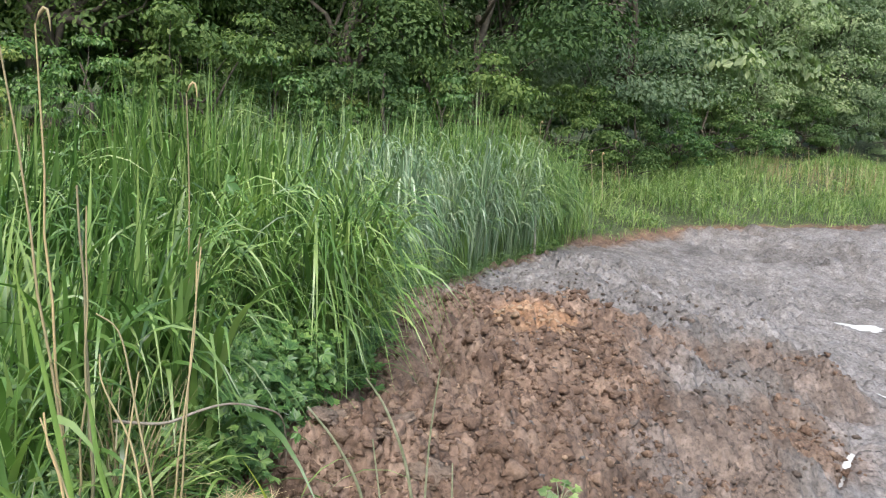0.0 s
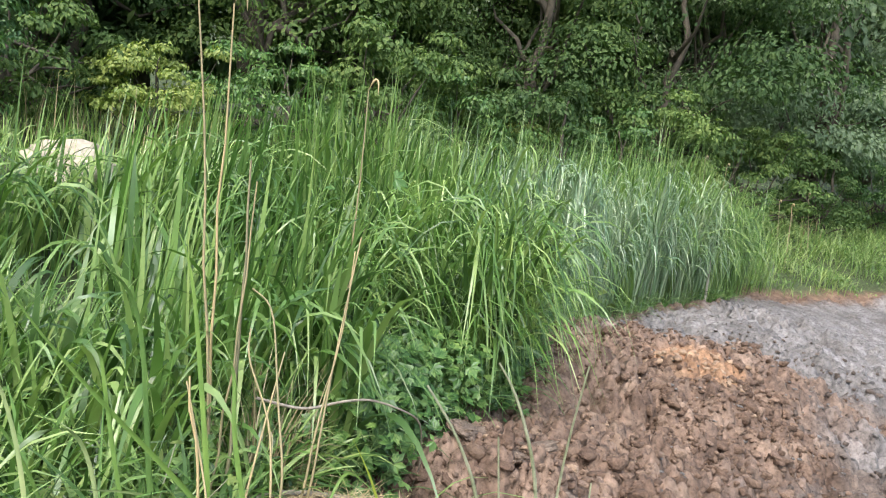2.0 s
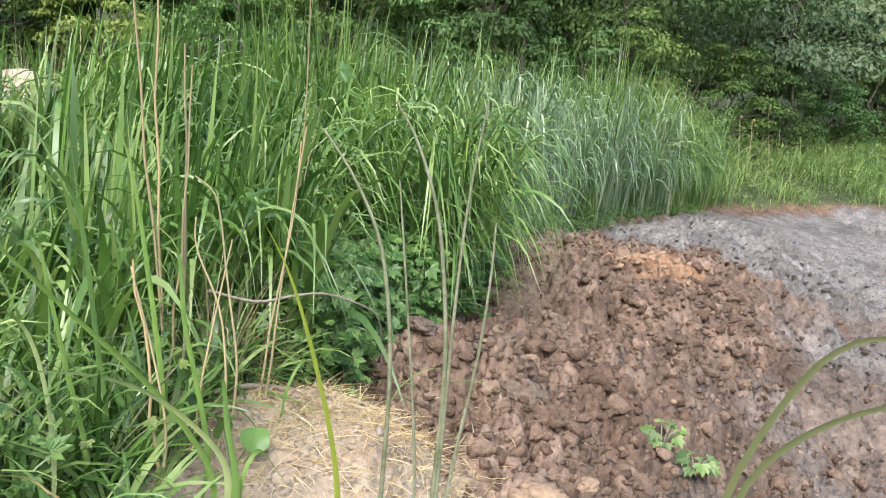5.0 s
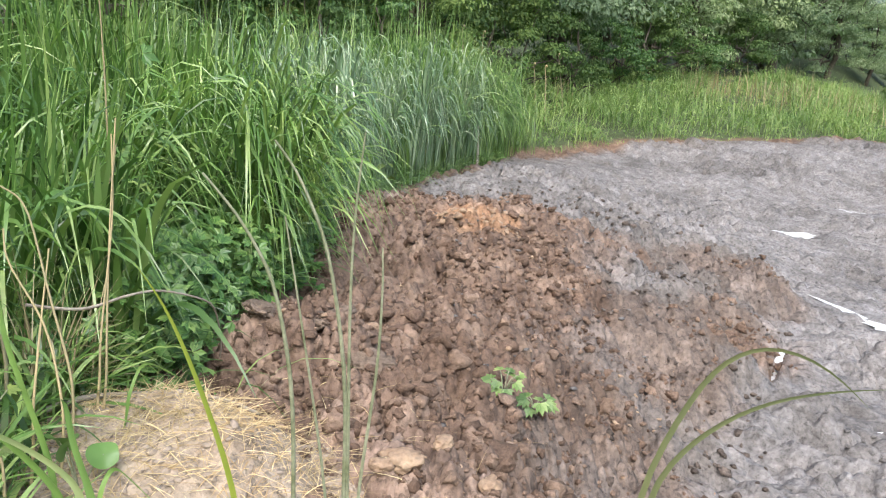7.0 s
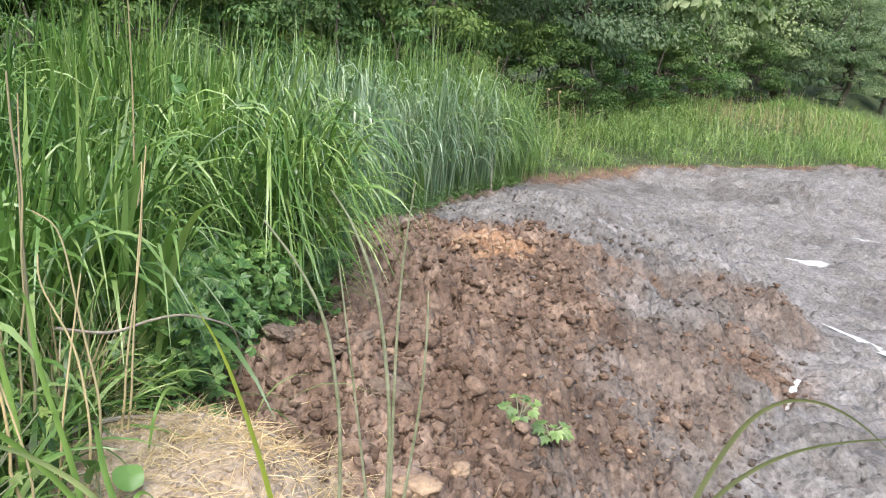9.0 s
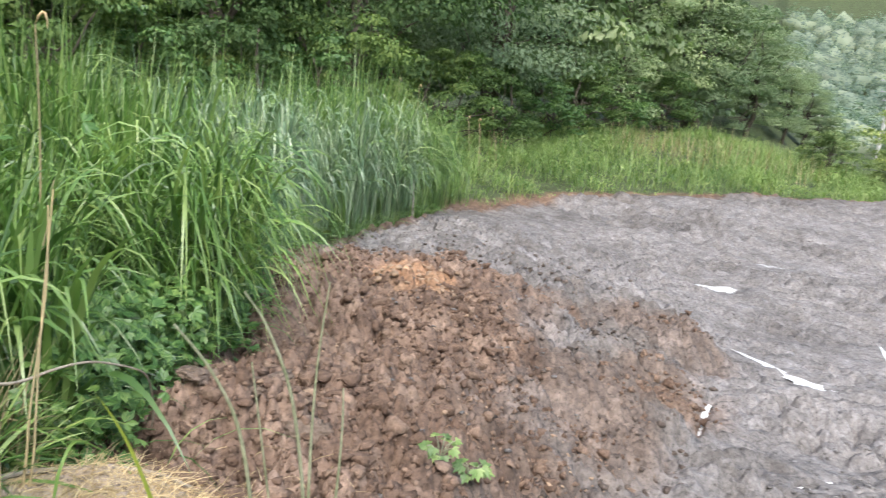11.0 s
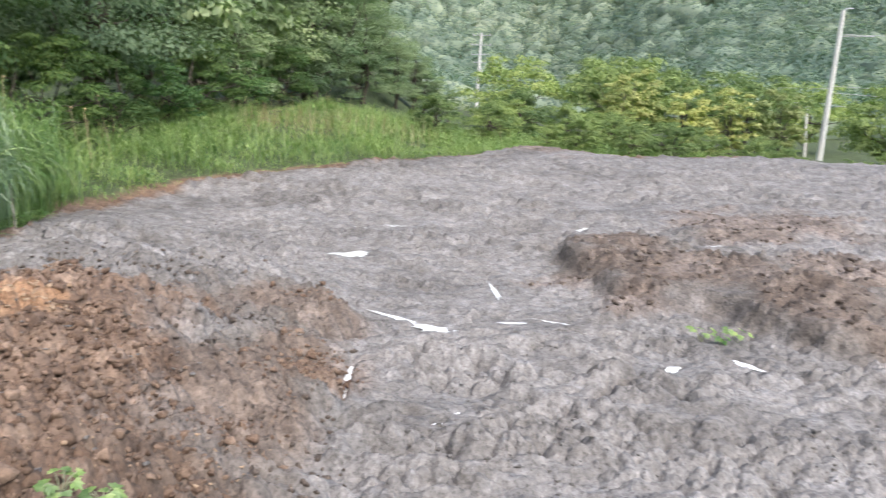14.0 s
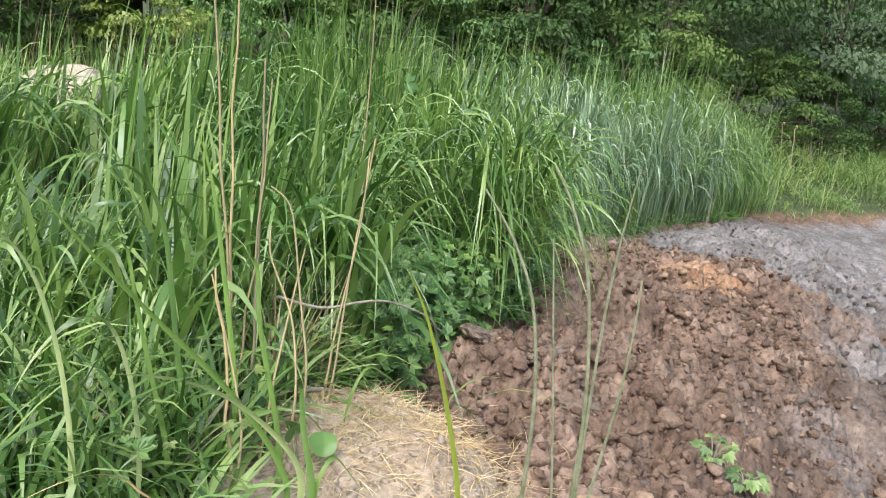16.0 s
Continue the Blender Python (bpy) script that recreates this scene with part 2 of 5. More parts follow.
# outline of the mud, from the near edge along the tall grass, the far rim and round behind
MUD = np.array([(0.05, 1.75), (-0.12, 2.1), (-0.42, 2.36), (-0.92, 2.5), (-0.86, 3.36), (-0.6, 4.4), (-0.75, 6.3), (-0.42, 8.4), (0.25, 10.7),
                (1.06, 12.9), (1.85, 15.4), (3.05, 16.7), (5.1, 19.1), (8.95, 21.2), (14.1, 23.6), (19.4, 24.7), (22.6, 24.9), (23.4, 23.4),
                (29.4, 24.7), (36.0, 23.6), (42.5, 18.6), (47.0, 8.0), (40.0, -6.0), (15.0, -9.0), (3.0, -4.0), (0.9, -0.8)])


def outside(x, y):
    """Signed distance to the mud's outline: positive outside it."""
    best = np.full(np.shape(x), 1e9)
    inside = np.zeros(np.shape(x), bool)
    for (ax, ay), (bx, by) in zip(MUD, np.roll(MUD, -1, 0)):
        ex, ey = bx - ax, by - ay
        k = np.clip(((x - ax) * ex + (y - ay) * ey) / (ex * ex + ey * ey), 0, 1)
        best = np.minimum(best, np.hypot(x - ax - k * ex, y - ay - k * ey))
        cross = (ay > y) != (by > y)
        with np.errstate(divide="ignore", invalid="ignore"):
            inside ^= cross & (x < ex * (y - ay) / (ey if ey else 1e-9) + ax)
    return np.where(inside, -best, best)


# white slurry in the hollows: centre, half length, half width, turn in degrees
PUDDLES = [
    (5.04, 8.0, 0.4, 0.06, -74), (5.22, 7.4, 0.26, 0.13, -62), (3.56, 6.3, 0.42, 0.035, 61), (6.13, 11.95, 0.38, 0.28, -4),
    (7.37, 14.1, 0.16, 0.14, -40), (8.15, 14.0, 0.3, 0.13, -45), (9.9, 11.35, 0.35, 0.18, 30), (6.45, 7.05, 0.36, 0.045, -27),
    (7.0, 8.65, 0.4, 0.035, 64), (6.7, 4.94, 0.14, 0.08, 10), (7.56, 4.66, 0.17, 0.07, -85), (9.15, 3.55, 0.33, 0.13, -36),
    (4.05, 5.0, 0.06, 0.06, 0), (3.75, 4.88, 0.09, 0.04, 24), (5.3, 4.88, 0.08, 0.03, -10), (11.9, 8.9, 0.36, 0.12, -14), (11.6, 12.1, 0.7, 0.1, 28),
    (7.64, 13.39, 0.16, 0.08, -20), (8.44, 13.91, 0.2, 0.06, -40), (10.04, 9.71, 0.16, 0.07, 10), (11.65, 14.45, 0.4, 0.07, -35), (9.29, 13.25, 0.25, 0.05, -50), (6.72, 6.98, 0.24, 0.03, -60),
]


def rough_height(x, y, d):
    """The land without clods: heap by the grass, slurry field, far rim, banks, valley and hills."""
    toe = np.interp(y, [-2, 3, 4.2, 4.75, 5.3, 5.85, 7.2, 8.7, 12, 17, 22], [1.5, 1.9, 2.25, 2.55, 2.9, 3.3, 4.1, 5.0, 6.2, 8, 9])
    wide = np.interp(y, [3, 4, 5.5, 8, 13, 20], [1.1, 1.3, 1.9, 2.5, 4.5, 6])
    top = np.interp(y, [2, 6.2, 8, 12.9, 18], [1.12, 1.1, 0.88, 0.62, 0.55])
    rise = np.clip((toe - x) / (wide * 1.3), 0, 1)
    heap = top * 0.5 * (smooth(rise) + rise)
    rim = np.interp(x, [0, 5, 14, 19, 22, 24, 30, 40], [0.55, 0.55, 0.55, 0.65, 0.5, 0.3, 0.15, -0.25])
    mud = np.maximum(heap, rim * smooth((y - 12) / 9) + 0.0 * x)
    for px, py, r, h in ((9.2, 8.7, 0.9, 0.3), (9.9, 7.1, 0.8, 0.36), (9.9, 5.6, 0.8, 0.38), (9.0, 4.4, 0.6, 0.34), (10.4, 9.5, 0.9, 0.3), (11.6, 6.3, 1.0, 0.3),
                         (13.5, 10.5, 1.6, 0.2), (16.5, 12, 2.2, 0.22), (19.5, 24.0, 1.6, 0.22), (2.0, 4.3, 0.35, 0.12), (4.2, 7.9, 0.45, 0.14)):
        mud = mud + (0.5 if 8.8 < px < 12 else 1.0) * h * np.exp(-((x - px) ** 2 + (y - py) ** 2) / (r * r))
    # steep-sided block of dug earth by the grass
    mud = mud + 0.17 * smooth((1 - np.hypot((x + 0.34) / 0.5, (y - 2.92) / 0.42)) / 0.5)
    # step at the foot of the heap
    foot = np.interp(y, [4.6, 5.3, 5.9, 7.2, 7.9, 8.8], [2.6, 2.85, 3.3, 3.85, 4.45, 4.3]) + 0.5 * (vnoise(x * 2, y * 2, 71) - 0.5)
    mud = mud + 0.11 * smooth((foot - x) / 0.22) * smooth((x - foot + 1.6) / 1.2) * smooth((y - 4.4) / 0.6) * smooth((9.4 - y) / 0.8)
    # low scarp where the dug ridge stands over the slurry
    face = np.interp(y, [3.55, 3.74, 4.44, 6.05, 7.46, 9.08, 10.2], [10.3, 8.85, 8.53, 8.65, 8.22, 8.48, 9.4]) + 0.45 * (vnoise(x * 1.7, y * 1.7, 72) - 0.5)
    mud = mud + 0.24 * smooth((x - face) / 0.3) * smooth((y - 3.45) / 0.25) * smooth((11 - y) / 1.6) * np.interp(x, [9, 16, 20], [1, 0.4, 0])
    edge = np.interp(y, [2, 6, 9, 13, 19, 25], [1.12, 1.1, 0.75, 0.62, 0.55, 0.55])
    left = edge + 0.105 * np.minimum(d, 12) + 0.3 * np.clip(d - 24, 0, 60)
    s = (x - 19) * 0.894 - (y - 24) * 0.447
    valley = np.maximum(0.35 - 0.085 * np.maximum(s, 0), -3.4)
    bank = left + (valley - left) * smooth((s + 8) / 8)
    bank = bank + (1.12 - bank) * smooth((1.2 - y) / 1.5) * smooth((4 - np.abs(x)) / 3)
    bank = bank + 0.22 * np.exp(-((x + 0.45) ** 2 / 0.5 + (y - 1.9) ** 2 / 0.3))
    z = mud + (bank - mud) * smooth((d + 0.15) / 0.5)
    r = np.hypot(x, y)
    a = np.degrees(np.arctan2(x, np.maximum(y, -1e6)))
    start = np.interp(a, [-180, -40, 10, 30, 37, 50, 70, 180], [140, 140, 200, 300, 320, 190, 150, 140])
    hill = 135 * smooth((r - start) / 420) * (0.8 + 0.45 * fbm(x / 130, y / 130, 3, 40))
    return z + hill


def height(x, y, d=None):
    d = outside(x, y) if d is None else d
    z = rough_height(x, y, d)
    inside = smooth((0.1 - d) / 0.3)
    b = brownness(x, y, d)
    wx, wy = x + 0.12 * fbm(x * 3, y * 3, 2, 3), y + 0.12 * fbm(x * 3, y * 3, 2, 8)
    f1, f2 = cells(wx * 2.6, wy * 2.6, 11)
    g1, g2 = cells(wx * 6.5, wy * 6.5, 12)
    h1, h2 = cells(wx * 15, wy * 15, 13)
    big = fbm(x * 1.1, y * 1.1, 3, 14)
    k1, k2 = cells(wx * 29, wy * 29, 15)
    lump = (0.45 - 1.1 * f1 * f1) * 0.14 + (0.4 - 1.1 * g1 * g1) * 0.10 + (0.4 - 1.1 * h1 * h1) * (0.035 + 0.04 * vnoise(x * 3, y * 3, 16)) + (0.4 - 1.1 * k1 * k1) * 0.022
    lump = lump - 0.09 * np.exp(-(f2 - f1) * 9) * smooth((vnoise(x * 2, y * 2, 17) - 0.3) / 0.2) - 0.05 * np.exp(-(g2 - g1) * 8) - 0.025 * np.exp(-(h2 - h1) * 6) + (big - 0.5) * 0.25
    c1, c2 = cells(wx * 1.7, wy * 2.6, 21)
    ax, ay = 0.8 * wx - 0.6 * wy, 0.6 * wx + 0.8 * wy
    e1, e2 = cells(ax * 3, ay * 5.5, 22)
    fx, fy = x * 0.8 - y * 0.6, x * 0.6 + y * 0.8
    ridge = 1 - np.abs(2 * fbm(fx * 0.9 + 3, fy * 2.2, 4, 33) - 1)
    calm = smooth((vnoise(x * 0.35 + 5, y * 0.35, 36) - 0.25) / 0.5)
    j1, j2 = cells(ax * 7 + 4, ay * 10, 23)
    flake = smooth((vnoise(ax * 0.9, ay * 2.4, 37) - 0.3) / 0.4)
    plain = (fbm(x * 0.5, y * 0.9, 4, 30) - 0.5) * 0.3 + (ridge ** 3 - 0.4) * 0.16 * (0.3 + calm) + (0.4 - e1 * e1) * 0.2 * (0.3 + 0.7 * calm) * (0.3 + flake)
    plain = plain - 0.06 * np.exp(-(e2 - e1) * 7) * flake * (0.3 + calm) - 0.025 * np.exp(-(j2 - j1) * 6) * (0.3 + flake)
    plain = plain + (0.35 - j1 * j1) * 0.1 * (0.45 + flake) - 0.05 * np.exp(-(c2 - c1) * 12) * vnoise(x * 0.6, y * 0.6, 35)
    near = np.hypot(x, y) < 60
    toe = np.interp(y, [0, 3, 4.2, 5.3, 7.2, 8.7, 11], [1.6, 2.2, 2.7, 3.2, 4.3, 4.6, 3.5])
    rugged = np.maximum(b, 0.85 * smooth((toe - x + 1.5 * (big - 0.5)) / 0.8) * smooth((10.5 - y) / 3))
    z = z + near * inside * (lump * rugged + plain * (1 - 0.5 * rugged))
    z = z + near * (1 - inside) * ((fbm(x * 2, y * 2, 3, 31) - 0.5) * 0.12 + (fbm(x * 9, y * 9, 4, 38) - 0.5) * 0.10 * np.exp(-((x + 0.5) ** 2 + (y - 1.85) ** 2) / 0.5))
    # a drag mark across the field
    gx, gy = (x - 4.26) * 0.977 + (y - 4.37) * 0.21, -(x - 4.26) * 0.21 + (y - 4.37) * 0.977
    z = z - 0.2 * np.exp(-(gy / 0.08) ** 2) * smooth(gx / 0.2) * smooth((2.4 - gx) / 0.3)
    for px, py, ra, rb, turn in PUDDLES:
        c, q = np.cos(np.radians(turn)), np.sin(np.radians(turn))
        u, v = ((x - px) * c + (y - py) * q) / ra, (-(x - px) * q + (y - py) * c) / rb
        q = np.hypot(u, v) + 1.7 * (fbm(x * 9, y * 9, 3, 55) - 0.5)
        base = puddle_level(px, py)
        z = z + (base + 0.02 - z) * 0.7 * np.exp(-((x - px) ** 2 + (y - py) ** 2) / (0.35 + 0.6 * ra) ** 2)
        z = z + (base - 0.03 - z) * smooth((1.8 - q) / 1.0) * (np.abs(u) < 3)
    return z


def puddle_level(px, py):
    x, y = np.array([px]), np.array([py])
    return float(rough_height(x, y, outside(x, y))[0]) - 0.03


def brownness(x, y, d):
    """How far the grey slurry gives way to brown dug earth."""
    wob = fbm(x * 0.9, y * 0.9, 4, 60) - 0.5
    toe = np.interp(y, [0, 3, 4.2, 4.75, 5.3, 5.85, 7.2, 8.7], [1.9, 2.3, 2.5, 2.6, 2.7, 2.9, 3.3, 3.0])
    b = smooth((toe - 0.45 - x + 2.2 * wob) / 1.5) * smooth((7.9 - y + 3 * wob) / 1.0)
    for px, py, r in ((9.5, 7.6, 1.6), (9.5, 5.0, 1.3), (10.3, 9.4, 1.0), (19.5, 24.2, 2.6), (2.2, 7.4, 0.6), (3.1, 6.1, 0.7), (12, 6.2, 1.4), (15, 10, 2.4), (2.0, 5.2, 0.9), (3.6, 8.2, 0.9)):
        b = np.maximum(b, smooth((1.15 - np.hypot(x - px, y - py) / r + 1.8 * wob) / 0.6) * 0.5)
    return np.maximum(b, smooth((d + 0.45 + 0.9 * wob) / 0.35))


# END TERRAIN


def ground_at(x, y):
    return float(height(np.array([float(x)]), np.array([float(y)]))[0])


def mesh_np(name, verts, faces, material, smooth_shade=True):
    """A mesh from arrays of corners and of faces with equal corner counts."""
    me = bpy.data.meshes.new(name)
    verts, faces = np.asarray(verts, np.float32).reshape(-1, 3), np.asarray(faces, np.int32)
    m, k = faces.shape
    me.vertices.add(len(verts))
    me.vertices.foreach_set("co", verts.ravel())
    me.loops.add(m * k)
    me.loops.foreach_set("vertex_index", faces.ravel())
    me.polygons.add(m)
    me.polygons.foreach_set("loop_start", np.arange(0, m * k, k, dtype=np.int32))
    me.polygons.foreach_set("use_smooth", np.full(m, smooth_shade))
    me.update(calc_edges=True)
    me.materials.append(material)
    return me


def part(name, me, parent, label=""):
    ob = new(name, me)
    ob.parent = parent
    return tagged(ob, label) if label else ob


def build_ground():
    fine = np.radians(np.linspace(-26, 72, 540))
    rest = np.radians(np.concatenate([np.linspace(72, 305, 90)[1:-1], np.linspace(305, 334, 40)[:-1]]))
    az = np.concatenate([fine, rest])
    radii = np.concatenate([[0.02, 0.3, 0.6, 0.9], np.geomspace(1.3, 42, 720), np.geomspace(42, 1500, 60)[1:]])
    A, Rr = np.meshgrid(az, radii)
    X, Y = 0.25 + Rr * np.sin(A), -0.95 + Rr * np.cos(A)
    d = outside(X, Y)
    Z = height(X, Y, d)
    nr, na = X.shape
    i, j = np.meshgrid(np.arange(nr - 1), np.arange(na), indexing="ij")
    jn = (j + 1) % na
    faces = np.stack([i * na + j, (i + 1) * na + j, (i + 1) * na + jn, i * na + jn], -1).reshape(-1, 4)
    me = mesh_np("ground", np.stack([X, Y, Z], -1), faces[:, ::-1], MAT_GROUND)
    wob = fbm(X * 2.2, Y * 2.2, 4, 70) - 0.5
    orange = smooth((1.1 - np.hypot((X - 0.66) / 0.5, (Y - 6.15) / 0.75) + 1.1 * wob) / 0.3)
    orange = np.maximum(orange, 0.3 * smooth((1.0 - np.hypot((X - 2.15) / 0.4, (Y - 7.3) / 0.6) + 1.3 * wob) / 0.4))
    orange = np.maximum(orange, 0.35 * smooth((1.0 - np.hypot((X - 3.0) / 0.5, (Y - 6.0) / 0.4) + 1.3 * wob) / 0.4))
    orange = np.maximum(orange, 0.3 * smooth((d + 0.15 + 1.2 * wob) / 0.2) * (Y > 15))
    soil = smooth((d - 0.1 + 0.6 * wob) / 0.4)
    sand = smooth((1.05 - np.hypot((X + 0.55) / 0.62, (Y - 1.8) / 0.6) + 0.7 * wob) / 0.25)
    toe = np.interp(Y, [0, 3, 4.2, 5.3, 7.2, 8.7, 11], [2.0, 2.3, 2.7, 3.1, 4.1, 4.4, 3.4])
    damp = smooth((toe - X + 1.6 * wob) / 0.5) * smooth((X - toe + 2.2 + 2 * wob) / 1.0) * smooth((9.5 - Y + 2 * wob) / 1.5)
    face = np.interp(Y, [3.55, 3.74, 4.44, 6.05, 7.46, 9.08, 10.2], [10.3, 8.85, 8.53, 8.65, 8.22, 8.48, 9.4])
    damp = np.maximum(damp, smooth((X - face + 0.3 + wob) / 0.3) * smooth((face + 2.6 - X + 6 * wob) / 1.5) * smooth((Y - 3.3) / 0.4) * smooth((11 - Y) / 1.5))
    damp = np.maximum(damp, 0.8 * smooth((1.2 + d + 3 * wob) / 1.0) * (Y > 14)) * (1 - soil)
    gx, gy = (X - 4.26) * 0.977 + (Y - 4.37) * 0.21, -(X - 4.26) * 0.21 + (Y - 4.37) * 0.977
    damp = np.maximum(damp, np.exp(-(gy / 0.07) ** 2) * smooth(gx / 0.2) * smooth((2.4 - gx) / 0.3))
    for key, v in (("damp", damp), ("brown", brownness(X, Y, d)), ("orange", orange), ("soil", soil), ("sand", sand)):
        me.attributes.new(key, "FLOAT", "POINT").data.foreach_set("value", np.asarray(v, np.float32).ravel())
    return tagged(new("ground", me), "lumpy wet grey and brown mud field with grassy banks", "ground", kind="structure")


build_ground()


def build_puddle(px, py, ra, rb, turn):
    n = 40
    a = np.linspace(0, 2 * np.pi, n, endpoint=False)
    w = 1.15 + 0.25 * np.sin(3 * a + px) + 0.18 * np.sin(5 * a + py * 3)
    c, q = np.cos(radians(turn)), np.sin(radians(turn))
    lx, ly = ra * w * np.cos(a), rb * w * np.sin(a)
    z = puddle_level(px, py) - 0.008
    bm = bmesh.new()
    bm.faces.new([bm.verts.new((px + u * c - v * q, py + u * q + v * c, z)) for u, v in zip(lx, ly)])
    me = bpy.data.meshes.new("puddle")
    bm.to_mesh(me)
    bm.free()
    me.materials.append(MAT_SLURRY)
    tagged(new("puddle", me), "small puddle of milky white slurry in the grey mud", "puddle", "puddles in the mud", kind="structure")


for spec in PUDDLES:
    build_puddle(*spec)

# ---------------------------------------------------------------- plants: makers
rng = np.random.default_rng(7)


def blade_arrays(root, h, w, way, reach, droop, twist, seg=6):
    """Grass blades as bent tapering strips. way: the compass angle to which each one leans."""
    n = len(h)
    s = np.linspace(0, 1, seg + 1)[None, :]
    out = reach[:, None] * s ** 1.45
    up = h[:, None] * (s - droop[:, None] * s ** 2.6)
    cx, cy = np.cos(way)[:, None], np.sin(way)[:, None]
    mid = np.stack([root[:, 0:1] + out * cx, root[:, 1:2] + out * cy, root[:, 2:3] + up], -1)
    t = twist[:, None] + s * 0.6
    side = np.stack([-np.sin(way)[:, None] * np.cos(t) + cx * np.sin(t) * 0.3, cx * np.cos(t) + np.sin(way)[:, None] * np.sin(t) * 0.3, np.sin(t) * 0.6], -1)
    half = 0.5 * w[:, None] * np.minimum(1, 0.45 + 2.2 * s) * np.clip(1.02 - s ** 2.2, 0, 1)
    v = np.stack([mid - side * half[..., None], mid + side * half[..., None]], 2)
    base = (np.arange(n) * (seg + 1) * 2)[:, None]
    k = (np.arange(seg) * 2)[None, :]
    f = np.stack([base + k, base + k + 1, base + k + 3, base + k + 2], -1).reshape(-1, 4)
    return v.reshape(-1, 3), f


def blades(name, root, h, w, way, reach, droop, material, label, category, seg=6):
    v, f = blade_arrays(root, h, w, way, reach, droop, rng.uniform(-1.2, 1.2, len(h)), seg)
    return tagged(new(name, mesh_np(name, v, f, material)), label, category, kind="stuff")


def scatter(n, x0, x1, y0, y1, keep):
    """Random ground places in a rectangle for which keep(x, y, d) holds."""
    x, y = rng.uniform(x0, x1, n), rng.uniform(y0, y1, n)
    d = outside(x, y)
    ok = keep(x, y, d)
    x, y, d = x[ok], y[ok], d[ok]
    return np.stack([x, y, height(x, y, d)], -1), d


def leaf_arrays(pos, size, normal, spin, long=1.8, fold=0.18):
    """Pointed leaves of four faces folded along the rib."""
    n = len(pos)
    normal = normal / np.linalg.norm(normal, axis=1, keepdims=True)
    ref = np.stack([np.cos(spin), np.sin(spin), np.zeros(n)], -1)
    a = np.cross(normal, ref)
    a /= np.linalg.norm(a, axis=1, keepdims=True) + 1e-9
    b = np.cross(normal, a)
    s = size[:, None]
    half = s * 0.5
    v = np.stack([pos - a * half * long, pos + b * half + normal * half * fold, pos + a * half * long - normal * half * 0.25, pos - b * half + normal * half * fold], 1)
    base = (np.arange(n) * 4)[:, None]
    f = np.concatenate([base + np.array([[0, 1, 2]]), base + np.array([[0, 2, 3]])], 0)
    return v.reshape(-1, 3), f


def tube_arrays(pts, radii, sides=7):
    """A tapering tube along points."""
    pts = np.asarray(pts, float)
    radii = np.asarray(radii, float)
    tan = np.gradient(pts, axis=0)
    tan /= np.linalg.norm(tan, axis=1, keepdims=True) + 1e-9
    ref = np.where(np.abs(tan[:, 2:3]) > 0.9, np.array([[1.0, 0, 0]]), np.array([[0, 0, 1.0]]))
    a = np.cross(tan, ref)
    a /= np.linalg.norm(a, axis=1, keepdims=True)
    b = np.cross(tan, a)
    ang = np.linspace(0, 2 * np.pi, sides, endpoint=False)
    ring = pts[:, None] + radii[:, None, None] * (a[:, None] * np.cos(ang)[None, :, None] + b[:, None] * np.sin(ang)[None, :, None])
    m = len(pts)
    i, j = np.meshgrid(np.arange(m - 1), np.arange(sides), indexing="ij")
    jn = (j + 1) % sides
    f = np.stack([i * sides + j, i * sides + jn, (i + 1) * sides + jn, (i + 1) * sides + j], -1).reshape(-1, 4)
    return ring.reshape(-1, 3), f


def joined(pieces):
    vs, fs, k = [], [], 0
    for v, f in pieces:
        vs.append(v)
        fs.append(f + k)
        k += len(v)
    return np.concatenate(vs), np.concatenate(fs)


def bent(p, q, sag, n=6, wob=0.0, seed=0):
    """Points on a curved way from p to q, pulled by sag."""
    r = np.random.default_rng(seed)
    s = np.linspace(0, 1, n)[:, None]
    pts = np.asarray(p) * (1 - s) + np.asarray(q) * s + np.asarray(sag) * (s * (1 - s) * 4)
    return pts + r.normal(0, wob, pts.shape) * (s * (1 - s) * 4)


